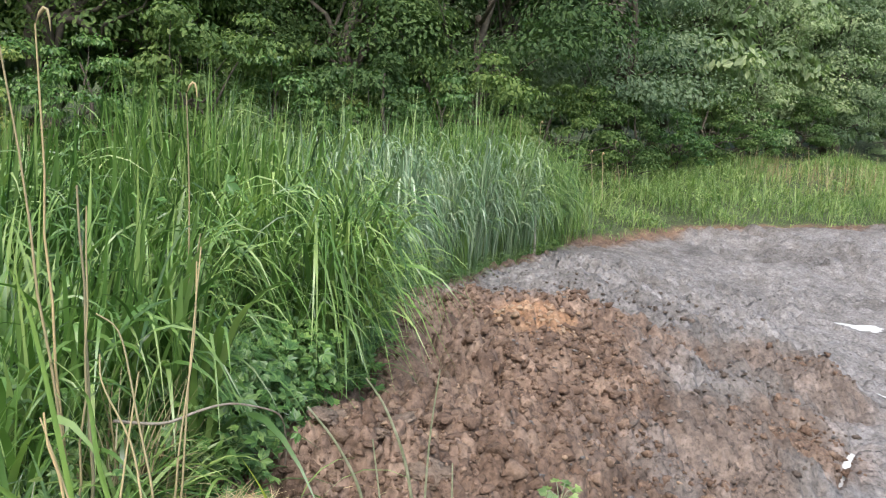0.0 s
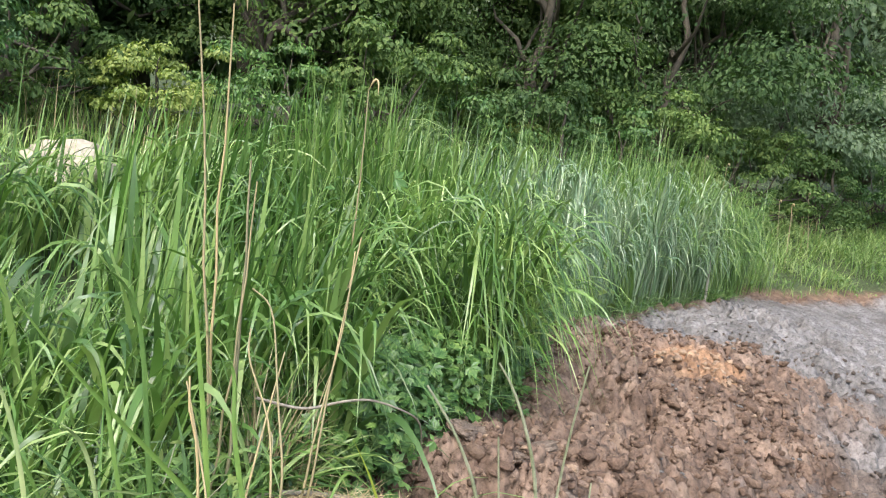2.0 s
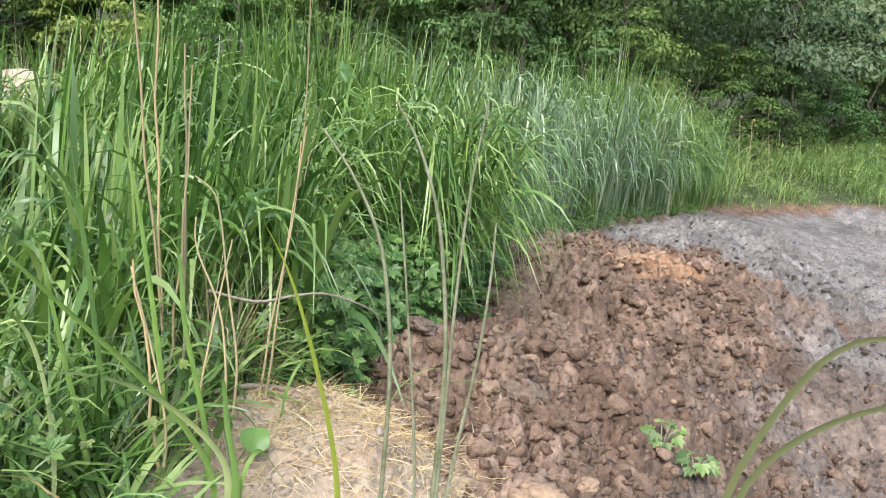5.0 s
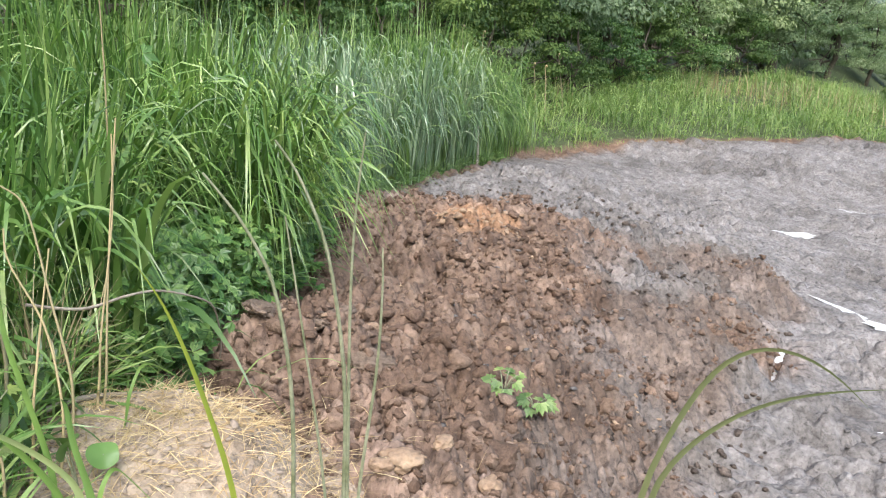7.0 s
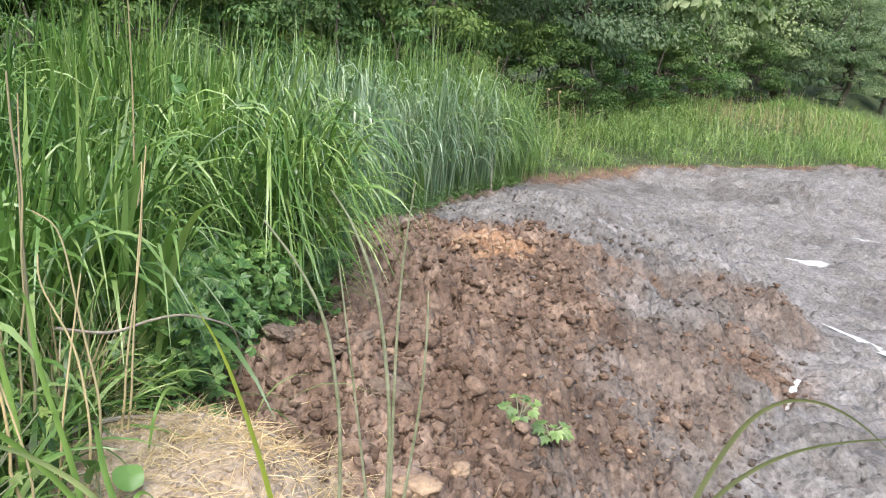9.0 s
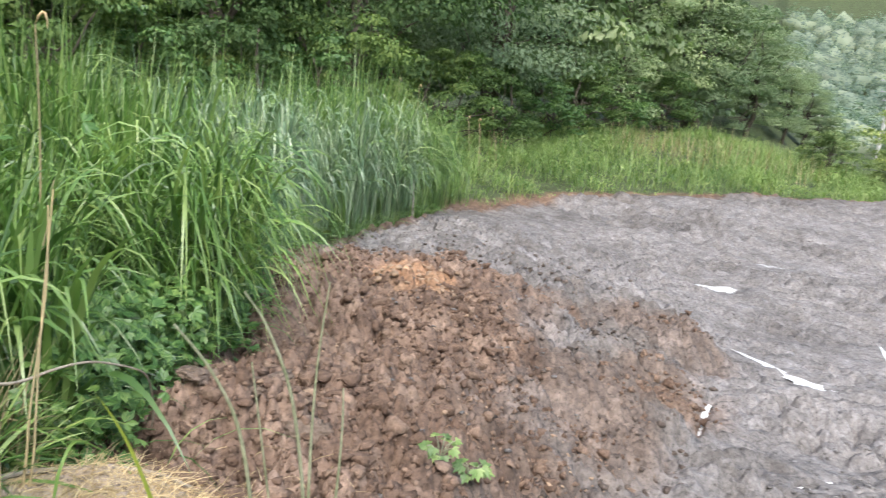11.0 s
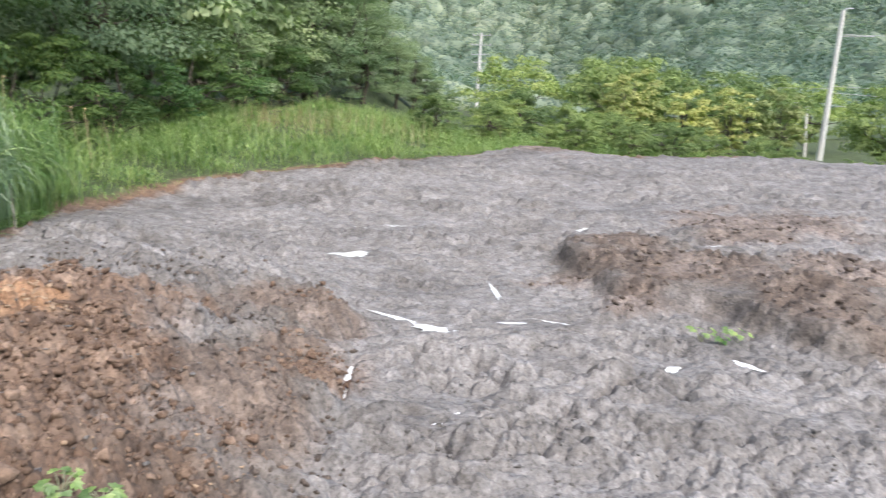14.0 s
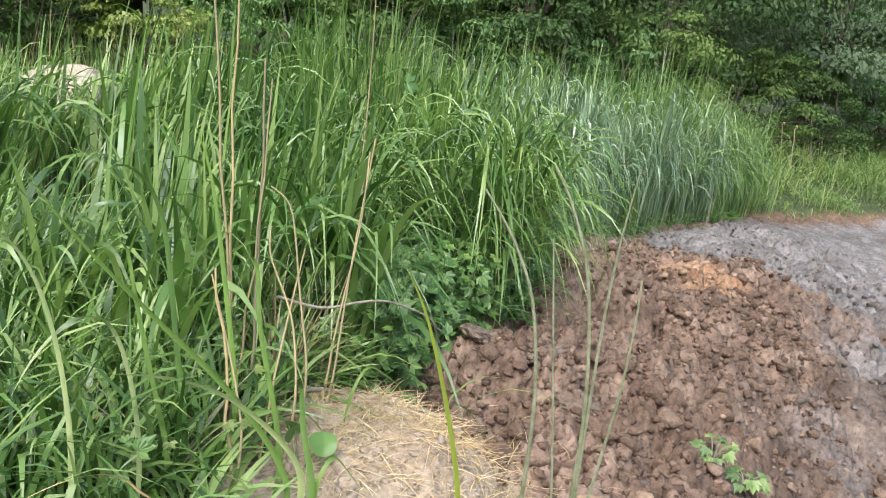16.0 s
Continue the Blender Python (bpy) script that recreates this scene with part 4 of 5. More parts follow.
def far_wood():
    """The wooded hills: rounded crowns with loose sprays of leaves, in the haze-tinted leaf colour."""
    n = 2500
    deg = rng.uniform(26, 76, n)
    az = np.radians(deg)
    rr = 150 + (np.interp(deg, [10, 30, 37, 50, 70], [200, 300, 320, 190, 150]) + 40) * rng.uniform(0, 1, n) ** 0.8
    x, y = rr * np.sin(az), rr * np.cos(az)
    s = (x - 19) * 0.894 - (y - 24) * 0.447
    x, y = x[s > 2], y[s > 2]
    z = rough_height(x, y, outside(x, y))
    size = rng.uniform(4.2, 7.4, len(x)) * (1 + np.hypot(x, y) / 900)
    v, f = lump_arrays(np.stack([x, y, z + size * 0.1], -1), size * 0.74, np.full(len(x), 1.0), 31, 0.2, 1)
    tagged(new("hill_canopy", mesh_np("hill_canopy", v, f, MAT_FAR_HAZE)), "rounded hazy green tree crowns on the far hillside", "woods", kind="stuff")
    per = 110
    owner = np.repeat(np.arange(len(x)), per)
    dv = rng.normal(size=(len(owner), 3))
    dv /= np.linalg.norm(dv, axis=1, keepdims=True)
    dv[:, 2] = np.abs(dv[:, 2])
    pos = np.stack([x, y, z + size * 0.1], -1)[owner] + dv * np.array([1, 1, 0.95]) * (size[owner] * rng.uniform(0.82, 1.06, len(owner)) * (1 + 0.2 * np.sin(dv[:, 0] * 6 + owner) * np.cos(dv[:, 1] * 6 + owner * 2)))[:, None]
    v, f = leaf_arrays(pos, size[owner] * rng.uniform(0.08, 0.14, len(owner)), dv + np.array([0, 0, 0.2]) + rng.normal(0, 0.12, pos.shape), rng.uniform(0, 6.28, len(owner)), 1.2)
    tagged(new("hill_woods", mesh_np("hill_woods", v, f, MAT_FAR_HAZE, False)), "dense hazy green woods covering the far hillside", "woods", kind="stuff")


far_wood()


def single(name, x, y, size, flat, material, label, category, group="", seed=1, lift=0.0, turn=0.0, lean=0.0, crumbly=True):
    z = ground_at(x, y)
    bm = bmesh.new()
    bmesh.ops.create_icosphere(bm, subdivisions=4, radius=1.0)
    r = random.Random(seed)
    o = Vector((r.uniform(0, 50), r.uniform(0, 50), r.uniform(0, 50)))
    for v in bm.verts:
        p = v.co.copy()
        n1 = noise.fractal(p * 1.3 + o, 0.8, 2.1, 6)
        crack = abs(noise.noise(p * 2.6 + o * 2))
        crumb = abs(noise.noise(p * 6.5 + o)) + 0.5 * abs(noise.noise(p * 14 + o))
        v.co *= 1 + 0.3 * n1 - 0.2 * max(0, 0.2 - crack) * 5 + (0.12 * crumb if crumbly else 0.0)
        if v.co.z > 0.6:
            v.co.z = 0.6 + (v.co.z - 0.6) * 0.4
        v.co = Vector((v.co.x * size[0], v.co.y * size[1], v.co.z * flat))
    me = bpy.data.meshes.new(name)
    bm.to_mesh(me)
    bm.free()
    for p in me.polygons:
        p.use_smooth = True
    me.materials.append(material)
    ob = new(name, me)
    ob.matrix_basis = pose(x, y, z + lift, lean, lean * 0.6, turn)
    return tagged(ob, label, category, group)


single("boulder", -5.65, 6.25, (0.5, 0.42), 0.42, MAT_STONE, "pale cream rounded boulder on the grassy bank", "boulder", seed=3, lift=0.18, crumbly=False)
single("boulder", -6.9, 5.2, (0.3, 0.3), 0.26, MAT_STONE, "smaller pale boulder half hidden in the grass", "boulder", seed=4, lift=0.1, crumbly=False)
SLAB = "cracked slab of brown crusted earth lying on the heap"
for k, (x, y, a, b, h, lift, lean) in enumerate(((-0.36, 3.08, 0.15, 0.08, 0.03, 0.03, 10), (-0.16, 3.06, 0.10, 0.06, 0.025, 0.03, -12), (-0.5, 2.9, 0.1, 0.07, 0.03, 0.03, 16), (-0.26, 2.84, 0.1, 0.06, 0.03, 0.025, 20), (0.03, 2.7, 0.11, 0.08, 0.03, 0.03, -18),
                                                 (0.55, 2.25, 0.1, 0.08, 0.05, 0.0, 10), (1.0, 2.6, 0.08, 0.07, 0.045, 0.0, 5))):
    single("earth_slab", x, y, (a, b), h, MAT_CRUST if k < 5 else MAT_CLOD, SLAB, "clod", "large clods on the heap", 20 + k, lift, 47 * k, lean)
for k, (x, y, a) in enumerate(((0.2, 2.0, 0.075), (0.34, 2.12, 0.05), (0.01, 2.94, 0.035), (0.12, 1.95, 0.045), (0.5, 1.9, 0.05))):
    single("stone", x, y, (a, a * 0.75), a * 0.6, MAT_PEBBLE, "pale buff stone among the earth clods", "stone", "stones on the heap", 50 + k, a * 0.3, 60 * k, 0.0, False)


# ---------------------------------------------------------------- stems, stalks, sticks
def tube_thing(name, pts, r0, r1, material, label, category, group="", sides=6):
    pts = np.asarray(pts, float)
    s = np.linspace(0, 1, len(pts))
    fine = np.linspace(0, 1, 4 * len(pts))
    curve = np.stack([np.interp(fine, s, pts[:, k]) for k in range(3)], -1)
    for _ in range(3):
        curve[1:-1] = 0.25 * curve[:-2] + 0.5 * curve[1:-1] + 0.25 * curve[2:]
    v, f = tube_arrays(curve, np.linspace(r0, r1, len(curve)), sides)
    return tagged(new(name, mesh_np(name, v, f, material)), label, category, group)


def grounded(pts):
    x, y, z = pts[0]
    return [(x - 0.02, y - 0.01, ground_at(x - 0.02, y) - 0.02), (x - 0.005, y, 0.5 * (z + ground_at(x, y)))] + list(pts)


MAT_BLADE = foliage("young_blade", (0.22, 0.29, 0.06), (0.28, 0.36, 0.08), (0.34, 0.42, 0.11), 0.4, 0.35, 3.0)
STEM = "thin grey-green grass stem standing close to the mound"
tube_thing("wild_grass", grounded([(0.11, 0.18, 2.11), (0.11, 0.17, 2.29), (0.09, 0.17, 2.40), (0.06, 0.16, 2.46), (0.03, 0.15, 2.50)]), 0.0032, 0.0012, MAT_STEM, STEM, "grass", "stems by the mound")
tube_thing("wild_grass", grounded([(0.15, 0.18, 2.12), (0.125, 0.18, 2.29), (0.1, 0.17, 2.46)]), 0.0026, 0.0009, MAT_STEM, STEM, "grass", "stems by the mound")
tube_thing("wild_grass", grounded([(0.16, 0.19, 2.12), (0.16, 0.19, 2.29), (0.14, 0.18, 2.43), (0.11, 0.18, 2.50), (0.09, 0.17, 2.53)]), 0.0034, 0.0011, MAT_STEM, STEM, "grass", "stems by the mound")
tube_thing("wild_grass", grounded([(0.17, 0.19, 2.13), (0.19, 0.19, 2.30), (0.192, 0.19, 2.39), (0.19, 0.19, 2.43)]), 0.003, 0.0009, MAT_STEM, STEM, "grass", "stems by the mound")
tube_thing("wild_grass", grounded([(0.165, 0.19, 2.12), (0.16, 0.19, 2.36), (0.162, 0.19, 2.46), (0.17, 0.19, 2.54)]), 0.0029, 0.0009, MAT_STEM, STEM, "grass", "stems by the mound")


def blade_thing(name, pts, width, material, label, group=""):
    """A long grass leaf with a raised rib, along points from its foot."""
    pts = np.asarray(pts, float)
    s = np.linspace(0, 1, len(pts))
    fine = np.linspace(0, 1, 26)
    c = np.stack([np.interp(fine, s, pts[:, k]) for k in range(3)], -1)
    for _ in range(5):
        c[1:-1] = 0.25 * c[:-2] + 0.5 * c[1:-1] + 0.25 * c[2:]
    tan = np.gradient(c, axis=0)
    side = np.cross(tan, np.array([0.25, 1.0, 0.25]))
    side /= np.linalg.norm(side, axis=1, keepdims=True)
    half = 0.5 * width * np.minimum(1, 0.3 + 2.5 * fine) * np.clip(1.02 - fine ** 3, 0, 1)
    rib = np.array([0, 1.0, -0.4]) * (half[:, None] * 0.35)
    v = np.stack([c - side * half[:, None], c + rib, c + side * half[:, None]], 1).reshape(-1, 3)
    k = np.arange(25) * 3
    f = np.concatenate([np.stack([k, k + 1, k + 4, k + 3], -1), np.stack([k + 1, k + 2, k + 5, k + 4], -1)])
    return tagged(new(name, mesh_np(name, v, f, material)), label, "grass", group)


blade_thing("grass_leaf", grounded([(0.03, 0.31, 2.02), (0.01, 0.30, 2.13), (-0.02, 0.29, 2.24), (-0.05, 0.28, 2.33), (-0.08, 0.27, 2.38)]), 0.009, MAT_BLADE, "yellow-green grass leaf standing before the mound", "leaves by the mound")
MAT_OLD_BLADE = foliage("grey_blade", (0.16, 0.18, 0.10), (0.19, 0.21, 0.12), (0.22, 0.24, 0.15), 0.5, 0.2, 3.0)
blade_thing("grass_leaf", grounded([(0.367, -0.085, 2.321), (0.389, -0.085, 2.371), (0.406, -0.091, 2.426), (0.423, -0.096, 2.449), (0.445, -0.102, 2.46), (0.48, -0.105, 2.448), (0.51, -0.105, 2.42)]), 0.0042, MAT_OLD_BLADE, "long arching grey-green grass leaf over the mud", "leaves by the mound")
blade_thing("grass_leaf", grounded([(0.373, -0.085, 2.321), (0.395, -0.091, 2.371), (0.417, -0.096, 2.399), (0.445, -0.102, 2.421), (0.485, -0.105, 2.432), (0.525, -0.105, 2.435)]), 0.0042, MAT_OLD_BLADE, "long arching grey-green grass leaf over the mud", "leaves by the mound")

MAT_BROAD = foliage("broad_blade", (0.13, 0.25, 0.075), (0.17, 0.30, 0.10), (0.22, 0.36, 0.14), 0.35, 0.25, 4.0, 0.7)
MAT_BROAD_PALE = foliage("pale_broad_blade", (0.24, 0.33, 0.19), (0.30, 0.39, 0.24), (0.35, 0.44, 0.29), 0.35, 0.2, 4.0, 0.7)
BROAD = "long broad arching grass leaf beside the sandy mound"
for way, wide, leaf in (
        ([(-0.642, 1.268, 1.452), (-0.836, 1.288, 1.635), (-1.045, 1.259, 1.784), (-1.239, 1.214, 1.953), (-1.388, 1.167, 2.11), (-1.462, 1.165, 2.207)], 0.03, MAT_BROAD),
        ([(-0.594, 1.25, 1.491), (-0.698, 1.235, 1.589), (-0.82, 1.196, 1.682), (-0.945, 1.119, 1.729), (-1.063, 1.015, 1.743)], 0.028, MAT_BROAD_PALE),
        ([(-0.717, 1.362, 1.457), (-0.829, 1.43, 1.691), (-0.881, 1.455, 1.815), (-0.909, 1.502, 1.957), (-0.948, 1.496, 2.004), (-0.922, 1.413, 1.922)], 0.026, MAT_BROAD),
        ([(-0.969, 1.049, 1.502), (-1.032, 1.101, 1.659), (-1.099, 1.123, 1.797), (-1.139, 1.092, 1.884), (-1.172, 0.988, 1.867), (-1.192, 0.901, 1.786), (-1.197, 0.854, 1.713)], 0.026, MAT_BROAD_PALE),
        ([(-0.528, 1.161, 1.504), (-0.601, 1.222, 1.62), (-0.621, 1.242, 1.722), (-0.626, 1.226, 1.743)], 0.03, MAT_BROAD),
        ([(-0.525, 1.17, 1.517), (-0.504, 1.217, 1.582), (-0.419, 1.128, 1.584), (-0.351, 1.077, 1.563)], 0.014, MAT_BROAD),
        ([(-0.994, 1.294, 1.487), (-1.09, 1.358, 1.727), (-1.156, 1.406, 1.964), (-1.215, 1.419, 2.157), (-1.283, 1.326, 2.254), (-1.297, 1.231, 2.164)], 0.03, MAT_BROAD),
        ([(-0.94, 1.48, 1.536), (-1.044, 1.551, 1.828), (-1.112, 1.584, 2.066), (-1.159, 1.592, 2.237), (-1.215, 1.574, 2.352)], 0.028, MAT_BROAD),
        ([(-0.967, 1.172, 1.478), (-1.085, 1.22, 1.703), (-1.181, 1.258, 1.955), (-1.199, 1.266, 2.016), (-1.212, 1.199, 2.042)], 0.028, MAT_BROAD),
        ([(-1.044, 0.888, 1.56), (-1.136, 0.949, 1.782), (-1.219, 0.963, 1.967), (-1.285, 0.943, 2.073), (-1.34, 0.897, 2.098)], 0.03, MAT_BROAD_PALE),
        ([(-1.018, 0.982, 1.458), (-1.131, 1.028, 1.663), (-1.234, 1.021, 1.813), (-1.315, 0.993, 1.91), (-1.374, 0.948, 1.939)], 0.028, MAT_BROAD),
        ([(-0.688, 1.803, 1.473), (-0.661, 1.862, 1.584), (-0.548, 1.782, 1.577), (-0.483, 1.741, 1.567)], 0.012, MAT_BROAD),
        ([(-0.811, 0.897, 1.53), (-0.85, 0.875, 1.537), (-0.877, 0.878, 1.568), (-0.923, 0.835, 1.596), (-0.966, 0.759, 1.601), (-0.984, 0.663, 1.597)], 0.014, MAT_STRAW)):
    blade_thing("grass_leaf", grounded(way), wide, leaf, BROAD if leaf != MAT_STRAW else "dead pale grass leaf curled beside the mound", "broad leaves by the mound")
for way in (
        [(-0.814, 1.295, 1.533), (-0.892, 1.343, 1.706), (-0.995, 1.378, 1.941)],
        [(-0.802, 1.936, 1.613), (-0.818, 2.027, 1.907), (-0.809, 2.108, 2.324)],
        [(-0.821, 1.928, 1.611), (-0.808, 2.056, 2.009), (-0.821, 2.097, 2.272)],
        [(-0.854, 1.535, 1.555), (-0.861, 1.626, 1.772), (-0.856, 1.696, 1.983)],
        [(-0.784, 1.57, 1.559), (-0.845, 1.633, 1.773), (-0.956, 1.641, 1.956), (-0.964, 1.661, 2.044)],
        [(-0.769, 1.607, 1.626), (-0.845, 1.659, 1.843), (-0.913, 1.703, 2.121), (-0.984, 1.678, 2.167)]):
    tube_thing("dry_stalk", grounded(way), 0.005, 0.0025, MAT_STRAW, "thin dry straw-coloured grass stalk in the green grass", "grass", "dry stalks by the mound")

REED = "tall dry straw-coloured reed stalk in the grass"


def reed(foot, head, lean, r=0.006, plume=True):
    """A dry stalk with sheaths and a thin bent head."""
    x, y = foot
    p = bent((x, y, ground_at(x, y) - 0.03), head, (lean, 0, 0), 9, 0.006, int(abs(x * 100)))
    thing = new("dry_reed")
    me = mesh_np("stalk", *tube_arrays(p, np.linspace(r, r * 0.45, 9), 6), MAT_STRAW)
    part("stalk", me, thing)
    if plume:
        q = bent(p[-1], p[-1] + np.array([0.05, 0.0, -0.02]), (0.01, 0, 0.06), 6)
        part("plume", mesh_np("plume", *tube_arrays(q, np.array([r * 0.5, r * 0.9, r * 1.1, r * 0.9, r * 0.6, 0.001]), 6), MAT_STRAW), thing, "pale feathery seed head")
    return tagged(thing, REED, "reed", "dry reeds in the grass")


reed((-1.16, 1.86), (-1.35, 1.77, 3.12), 0.02)
reed((-1.18, 1.9), (-1.25, 1.84, 3.05), -0.02)
reed((-1.22, 3.05), (-1.20, 2.97, 2.88), 0.01)
reed((-1.04, 1.74), (-1.06, 1.72, 2.56), 0.01, 0.007, False)
reed((-1.1, 1.72), (-1.02, 1.7, 2.5), 0.02, 0.005, False)
reed((-0.86, 1.36), (-0.95, 1.32, 1.98), 0.0, 0.006, False)
reed((-1.36, 2.95), (-1.14, 3.0, 2.23), 0.02, 0.006, False)
reed((3.9, 22.0), (3.62, 22.0, 2.5), 0.02, 0.022)
reed((3.2, 20.6), (3.1, 20.6, 2.2), 0.02, 0.02)
reed((2.9, 20.2), (2.75, 20.2, 2.25), 0.02, 0.018)
reed((0.9, 17.6), (0.8, 17.5, 3.0), 0.02, 0.016)
reed((1.2, 17.4), (1.25, 17.3, 2.9), 0.02, 0.016)

tube_thing("stake", [(1.03, 12.55, ground_at(1.03, 12.55) - 0.1), (1.02, 12.57, 1.0), (1.0, 12.6, 1.36)], 0.022, 0.018, MAT_STAKE, "weathered wooden stake standing at the grass edge", "stake", sides=8)
STICK = [(-1.18, 1.66), (-1.04, 1.8), (-0.9, 1.97), (-0.79, 2.2), (-0.6, 2.21), (-0.46, 2.2), (-0.34, 2.12)]
tube_thing("dead_branch", [(x, y, ground_at(x, y) + 0.05) for x, y in STICK], 0.013, 0.006, MAT_TWIG, "bare grey dead branch lying across the sandy mound", "branch")
tube_thing("dead_branch", [(-1.5, 1.3, ground_at(-1.5, 1.3) + 0.1), (-1.3, 1.5, ground_at(-1.3, 1.5) + 0.12), (-1.15, 1.62, ground_at(-1.15, 1.62) + 0.05)], 0.007, 0.004, MAT_TWIG, "thin grey twig among the weeds beside the mound", "branch")
tube_thing("vine_stem", [(-1.0, 1.82, 1.76), (-0.89, 1.98, 1.69), (-0.82, 2.12, 1.70), (-0.74, 2.26, 1.69), (-0.64, 2.40, 1.62), (-0.60, 2.52, 1.55), (-0.62, 2.7, 1.3), (-0.66, 2.75, ground_at(-0.66, 2.75))], 0.006, 0.003, MAT_TWIG, "bare reddish-brown vine stem arching out of the grass", "vine")


# ---------------------------------------------------------------- broad leaves
def palmate(pos, size, normal, spin):
    """Five leaflets fanned from one point for each place."""
    parts = []
    for k, ang in enumerate((-1.25, -0.62, 0.0, 0.62, 1.25)):
        n = normal / np.linalg.norm(normal, axis=1, keepdims=True)
        ref = np.stack([np.cos(spin + ang), np.sin(spin + ang), np.zeros(len(spin))], -1)
        a = np.cross(n, ref)
        a /= np.linalg.norm(a, axis=1, keepdims=True) + 1e-9
        ln = size * (1.0 - 0.14 * abs(k - 2))
        parts.append(leaf_arrays(pos + a * (ln * 0.5)[:, None], ln * 0.5, n, spin + ang, 1.9))
    return joined(parts)


def vine_patch(name, n, x0, x1, y0, y1, keep, low, high, size, material, label):
    root, d = scatter(n, x0, x1, y0, y1, keep)
    m = len(root)
    up = rng.uniform(low, high, m)
    pos = root + np.stack([rng.normal(0.05, 0.05, m), rng.normal(-0.05, 0.05, m), up], -1)
    v, f = palmate(pos, size * rng.uniform(0.6, 1.4, m), np.array([0.35, -0.35, 0.75]) + rng.normal(0, 0.35, (m, 3)), rng.uniform(0, 6.28, m))
    tagged(new(name, mesh_np(name, v, f, material, False)), label, "vine", kind="stuff")


vine_patch("vine_leaves", 9000, -1.9, -0.2, 2.5, 6.0, lambda x, y, d: (d > -0.1) & (d < 0.6) & (vnoise(x * 2.5, y * 2.5, 99) > 0.3), 0.03, 0.5, 0.06, MAT_VINE, "broad green vine leaves at the foot of the grass")
vine_patch("climbing_leaves", 900, -3.0, 2.4, 2.2, 15, lambda x, y, d: (d > 0.0) & (d < 0.8) & (vnoise(x * 1.1, y * 1.1, 100) > 0.55), 0.4, 1.5, 0.065, MAT_VINE, "green vine leaves climbing through the tall grass")
vine_patch("pale_leaves", 420, -1.2, 2.4, 7.6, 14.5, lambda x, y, d: (d > -0.15) & (d < 0.3) & ((np.abs(y - 8.6) < 0.6) | (np.abs(y - 13.2) < 1.0)), 0.05, 0.9, 0.08, MAT_YELLOW, "pale green leaves trailing at the edge of the mud")
vine_patch("weed_leaves", 900, -3.4, -0.85, 0.7, 2.6, lambda x, y, d: (d > 0.1) & (x < -1.0) & (vnoise(x * 3, y * 3, 101) > 0.35), 0.02, 0.35, 0.05, MAT_VINE, "low leafy weeds between the grass blades")
vine_patch("rim_weeds", 6000, 1.5, 36, 14.5, 28, lambda x, y, d: (d > 0.0) & (d < 1.3) & (vnoise(x * 0.8, y * 0.8, 102) > 0.42), 0.03, 0.4, 0.06, MAT_YELLOW_GREEN, "leafy weeds along the far rim of the mud")

vine_patch("meadow_weeds", 26000, 1.5, 36, 15, 46, lambda x, y, d: (d > 0.6) & (d < 14) & ((x - 19) * 0.894 - (y - 24) * 0.447 < 8) & ((x - 1) * 0.84 - (y - 21) * 0.54 > -1.5) & (vnoise(x * 0.7, y * 0.7, 103) > 0.55), 0.1, 0.75, 0.06, MAT_YELLOW_GREEN, "tall leafy weeds in clumps across the meadow")


def sprig(x, y, n, size, tall, seed, material, label):
    """A small weed: stems from one root, each with a fanned leaf."""
    r = np.random.default_rng(seed)
    thing = new("weed")
    z = ground_at(x, y)
    for k in range(n):
        a = 6.28 * k / n + r.uniform(-0.3, 0.3)
        tip = np.array([x + 0.6 * tall * math.cos(a), y + 0.6 * tall * math.sin(a), z + tall * r.uniform(0.5, 1.0)])
        part("stem", mesh_np("stem", *tube_arrays(bent((x, y, z - 0.02), tip, (0, 0, 0.03), 6), np.linspace(0.004, 0.002, 6), 5), MAT_STEM), thing)
        v, f = palmate(tip[None], np.array([size * r.uniform(0.8, 1.2)]), np.array([[0.3 * math.cos(a), 0.3 * math.sin(a) - 0.35, 0.8]]), np.array([a - 1.57]))
        part("leaf", mesh_np("leaf", v, f, material, False), thing)
    return tagged(thing, label, "weed", "weeds on the mud")


sprig(0.63, 2.84, 13, 0.05, 0.11, 1, MAT_YELLOW_GREEN, "small green weed with fanned leaves rooted in the earth")
sprig(0.79, 2.86, 9, 0.06, 0.09, 2, MAT_YELLOW_GREEN, "small green weed with fanned leaves rooted in the earth")
sprig(7.72, 5.42, 8, 0.08, 0.22, 3, MAT_YELLOW_GREEN, "yellow-green leafy weed lying on the grey mud")
sprig(8.02, 5.15, 9, 0.08, 0.2, 4, MAT_YELLOW_GREEN, "yellow-green leafy weed lying on the grey mud")
sprig(7.9, 5.25, 8, 0.08, 0.08, 5, MAT_VINE, "drooping leafy weed lying on the grey mud")
sprig(-1.05, 1.3, 12, 0.035, 0.38, 6, MAT_YELLOW, "bright yellow-green leafy weed beside the sandy mound")
sprig(-1.55, 1.25, 14, 0.06, 0.3, 7, MAT_YELLOW, "bright green bushy weed beside the sandy mound")


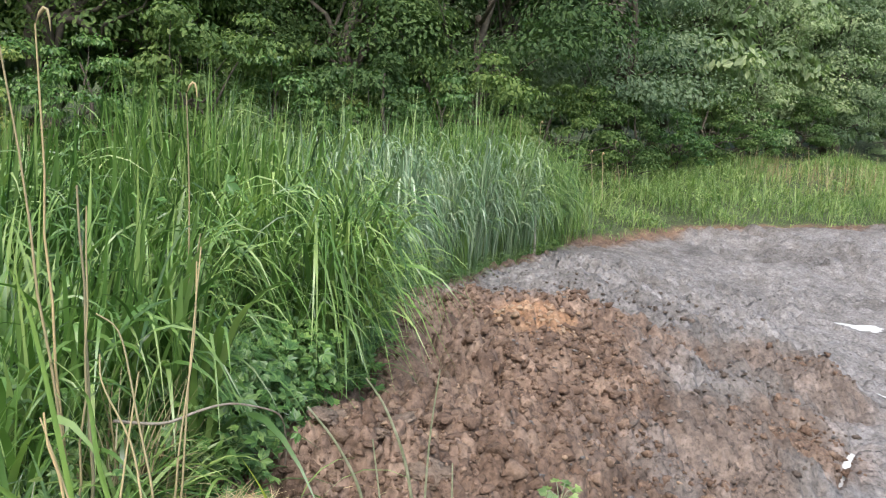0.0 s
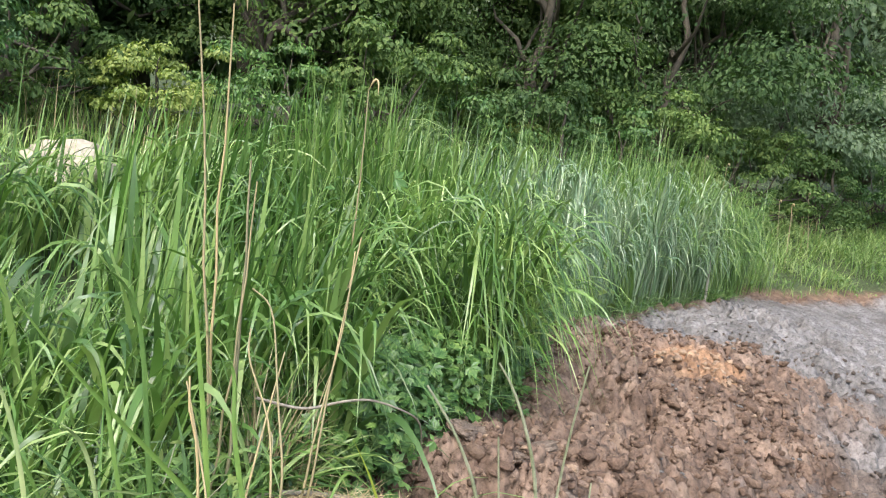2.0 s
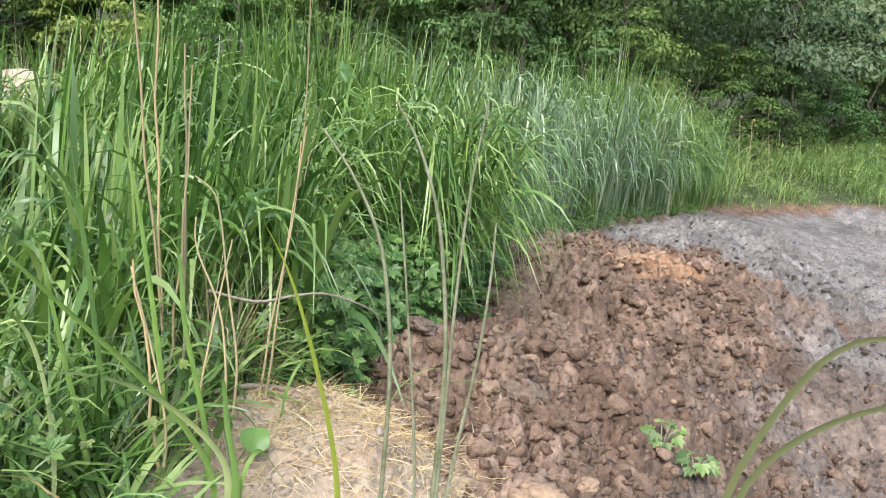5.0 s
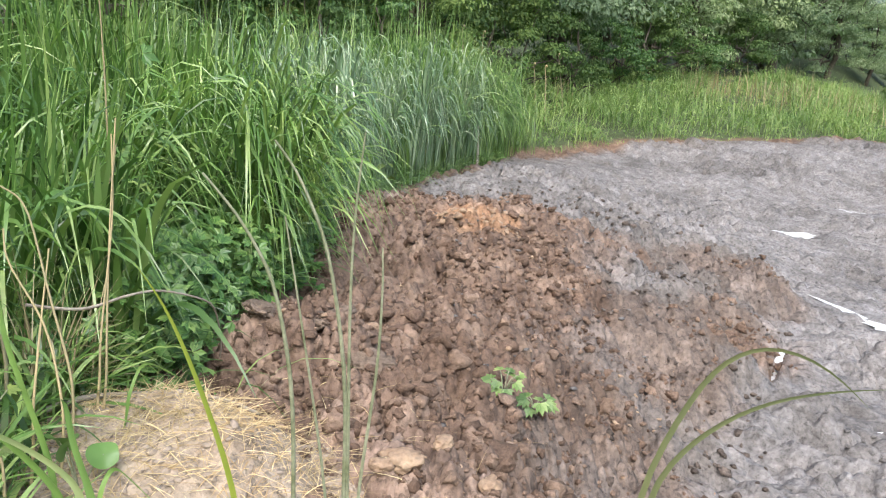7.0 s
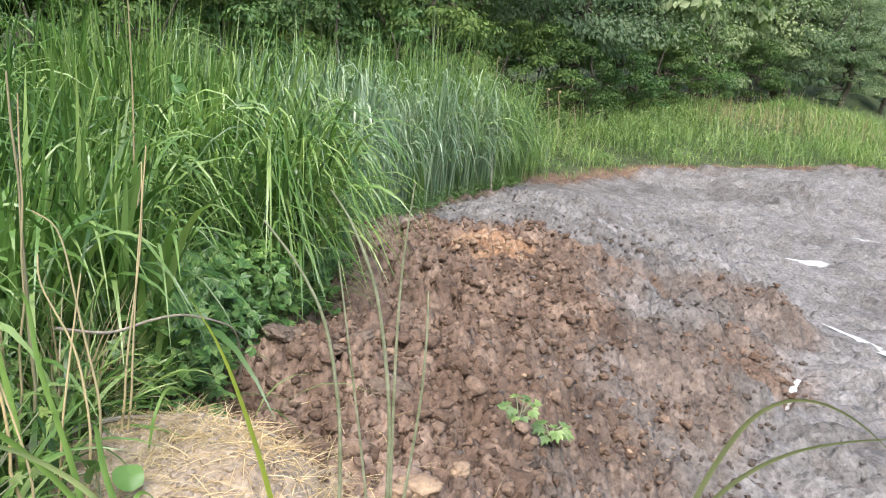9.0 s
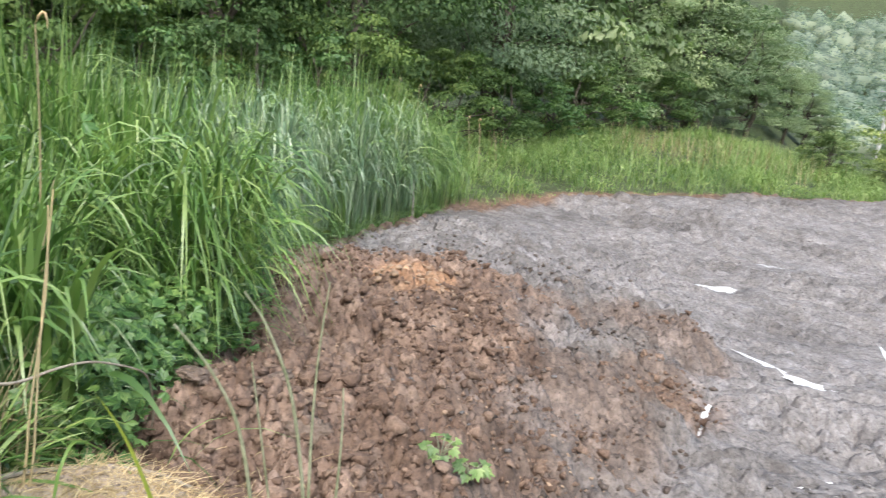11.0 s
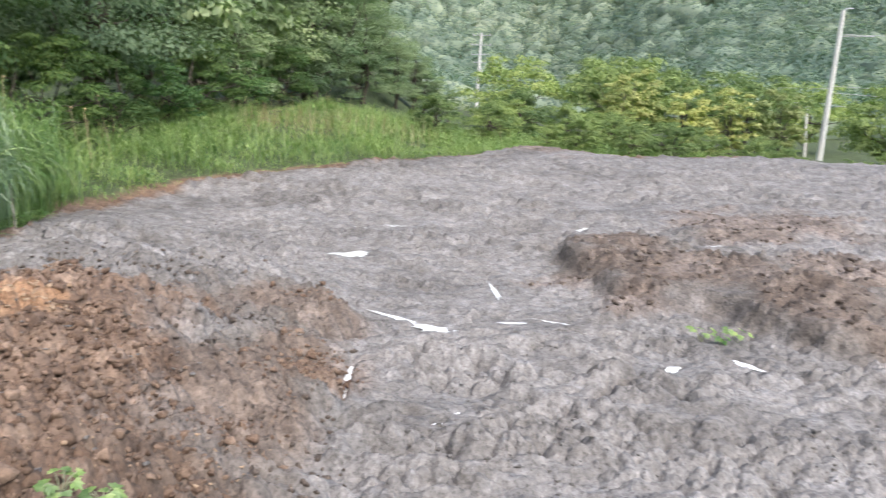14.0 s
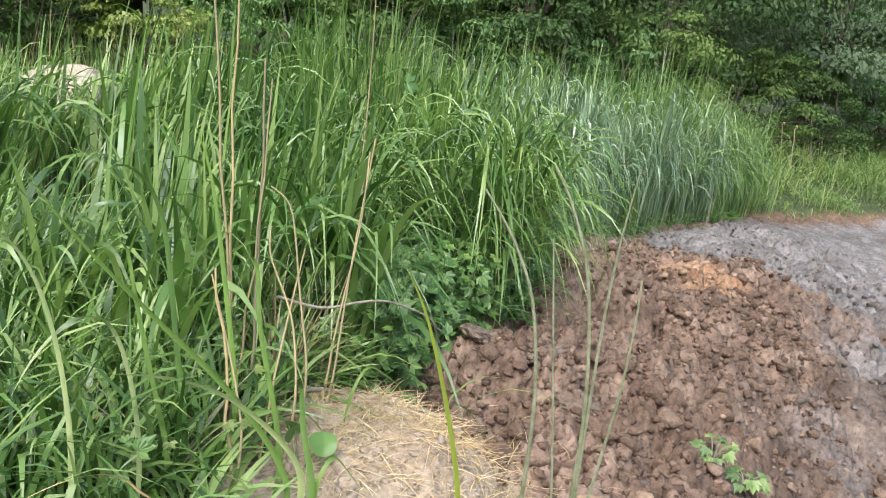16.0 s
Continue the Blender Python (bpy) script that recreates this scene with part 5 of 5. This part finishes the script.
def heart_weed(x, y, seed):
    """Three large rounded leaves on one short stem."""
    r = np.random.default_rng(seed)
    thing = new("broadleaf_weed")
    z = ground_at(x, y)
    for k in range(3):
        a = 2.1 * k + 0.6
        tip = np.array([x + 0.07 * math.cos(a), y + 0.07 * math.sin(a), z + 0.10 + 0.04 * k])
        part("stem", mesh_np("stem", *tube_arrays(bent((x, y, z - 0.02), tip, (0, 0, 0.02), 6), np.linspace(0.004, 0.002, 6), 5), MAT_STEM), thing)
        t = np.linspace(0, 2 * np.pi, 20, endpoint=False)
        rad = 0.046 * (1 - 0.28 * np.cos(t) ** 8 * (np.cos(t) > 0) + 0.12 * np.cos(2 * t))
        rim = np.stack([rad * np.cos(t), rad * np.sin(t), 0.012 * np.cos(2 * t)], -1)
        turn = Euler((0.75 + 0.15 * k, 0.2 * math.sin(a), a)).to_matrix()
        pts = np.array([tip] + [tip + np.array(turn @ Vector(p)) for p in rim])
        f = np.stack([np.zeros(20, int), 1 + np.arange(20), 1 + (np.arange(20) + 1) % 20], -1)
        part("leaf", mesh_np("leaf", pts, f, MAT_VINE), thing)
    return tagged(thing, "weed with three large rounded green leaves by the mound", "weed")


heart_weed(-0.72, 1.5, 1)

# ---------------------------------------------------------------- poles and wires


def utility_pole(name, foot, head, r0, r1, label, arms=(), box=False, hook=False):
    thing = new(name)
    foot, head = np.asarray(foot, float), np.asarray(head, float)
    part("shaft", mesh_np("shaft", *tube_arrays(np.linspace(foot - np.array([0, 0, 0.6]), head, 8), np.linspace(r0, r1, 8), 14), MAT_CONCRETE), thing)
    for share, half in arms:
        c = foot + (head - foot) * share
        bm = bmesh.new()
        bmesh.ops.create_cube(bm, size=1.0, matrix=Matrix.LocRotScale(c + np.array([0, -0.14, 0]), Euler((0, 0, -0.6)), (2 * half, 0.09, 0.09)))
        bmesh.ops.bevel(bm, geom=bm.edges[:], offset=0.01, segments=1, affect="EDGES")
        me = bpy.data.meshes.new("crossarm")
        bm.to_mesh(me)
        bm.free()
        me.materials.append(MAT_STEEL)
        arm = part("crossarm", me, thing, "galvanised steel crossarm")
        for k in (-0.9, -0.4, 0.4, 0.9):
            p = c + np.array([k * half * math.cos(-0.6), k * half * math.sin(-0.6) - 0.14, 0.045])
            part("insulator", mesh_np("insulator", *tube_arrays([p, p + [0, 0, 0.06], p + [0, 0, 0.12], p + [0, 0, 0.2]], [0.03, 0.07, 0.04, 0.05], 8), MAT_CONCRETE), arm)
    if box:
        c = foot + (head - foot) * 0.55
        part("transformer", mesh_np("transformer", *tube_arrays([c + [0.1, -0.4, -0.5], c + [0.1, -0.4, -0.48], c + [0.1, -0.4, 0.48], c + [0.1, -0.4, 0.5]], [0.05, 0.3, 0.3, 0.08], 14), MAT_STEEL), thing, "pale grey transformer drum")
    if hook:
        part("bracket", mesh_np("bracket", *tube_arrays(bent(head, head + np.array([0.75, -0.5, 0.15]), (0, 0, 0.12), 7), np.linspace(0.07, 0.05, 7), 8), MAT_STEEL), thing, "short bent steel bracket at the top")
        c = foot + (head - foot) * 0.84
        part("bracket", mesh_np("bracket", *tube_arrays([c, c + [1.0, -0.8, 0.05], c + [2.4, -1.9, 0.03]], [0.05, 0.05, 0.04], 8), MAT_STEEL), thing, "horizontal steel wire bracket")
    return tagged(thing, label, "utility pole", "poles in the valley")


utility_pole("utility_pole", (64.56, 96.0, -0.9), (65.17, 96.0, 11.2), 0.26, 0.17, "tall grey concrete utility pole with crossarms and transformer", ((0.97, 1.3), (0.86, 1.5), (0.75, 1.3), (0.66, 0.9)), True)
utility_pole("utility_pole", (70.36, 45.7, -3.4), (70.9, 45.2, 11.0), 0.29, 0.19, "pale leaning concrete utility pole with bent top bracket", (), False, True)
utility_pole("service_pole", (66.4, 44.4, -3.3), (66.24, 44.64, 2.4), 0.13, 0.1, "short thin grey service pole beside the tall one")


def wire(p, q, sag, r=0.02):
    me = mesh_np("overhead_wire", *tube_arrays(bent(p, q, (0, 0, -sag), 16), np.full(16, r), 5), MAT_WIRE)
    tagged(new("overhead_wire", me), "thin pale overhead wire strung between the poles", "wire", "overhead wires")


for z0, z1, sag in ((8.9, 8.4, 0.5), (4.2, 3.7, 0.6), (2.4, 1.9, 0.6), (3.6, 3.0, 0.8)):
    wire((70.75, 45.3, z0), (104.0, 6.0, z1), sag)
for z0, z1, sag in ((4.0, 4.6, 0.7), (2.6, 3.2, 0.7)):
    wire((70.7, 45.35, z0), (64.9, 95.8, z1 + 2.0), sag)
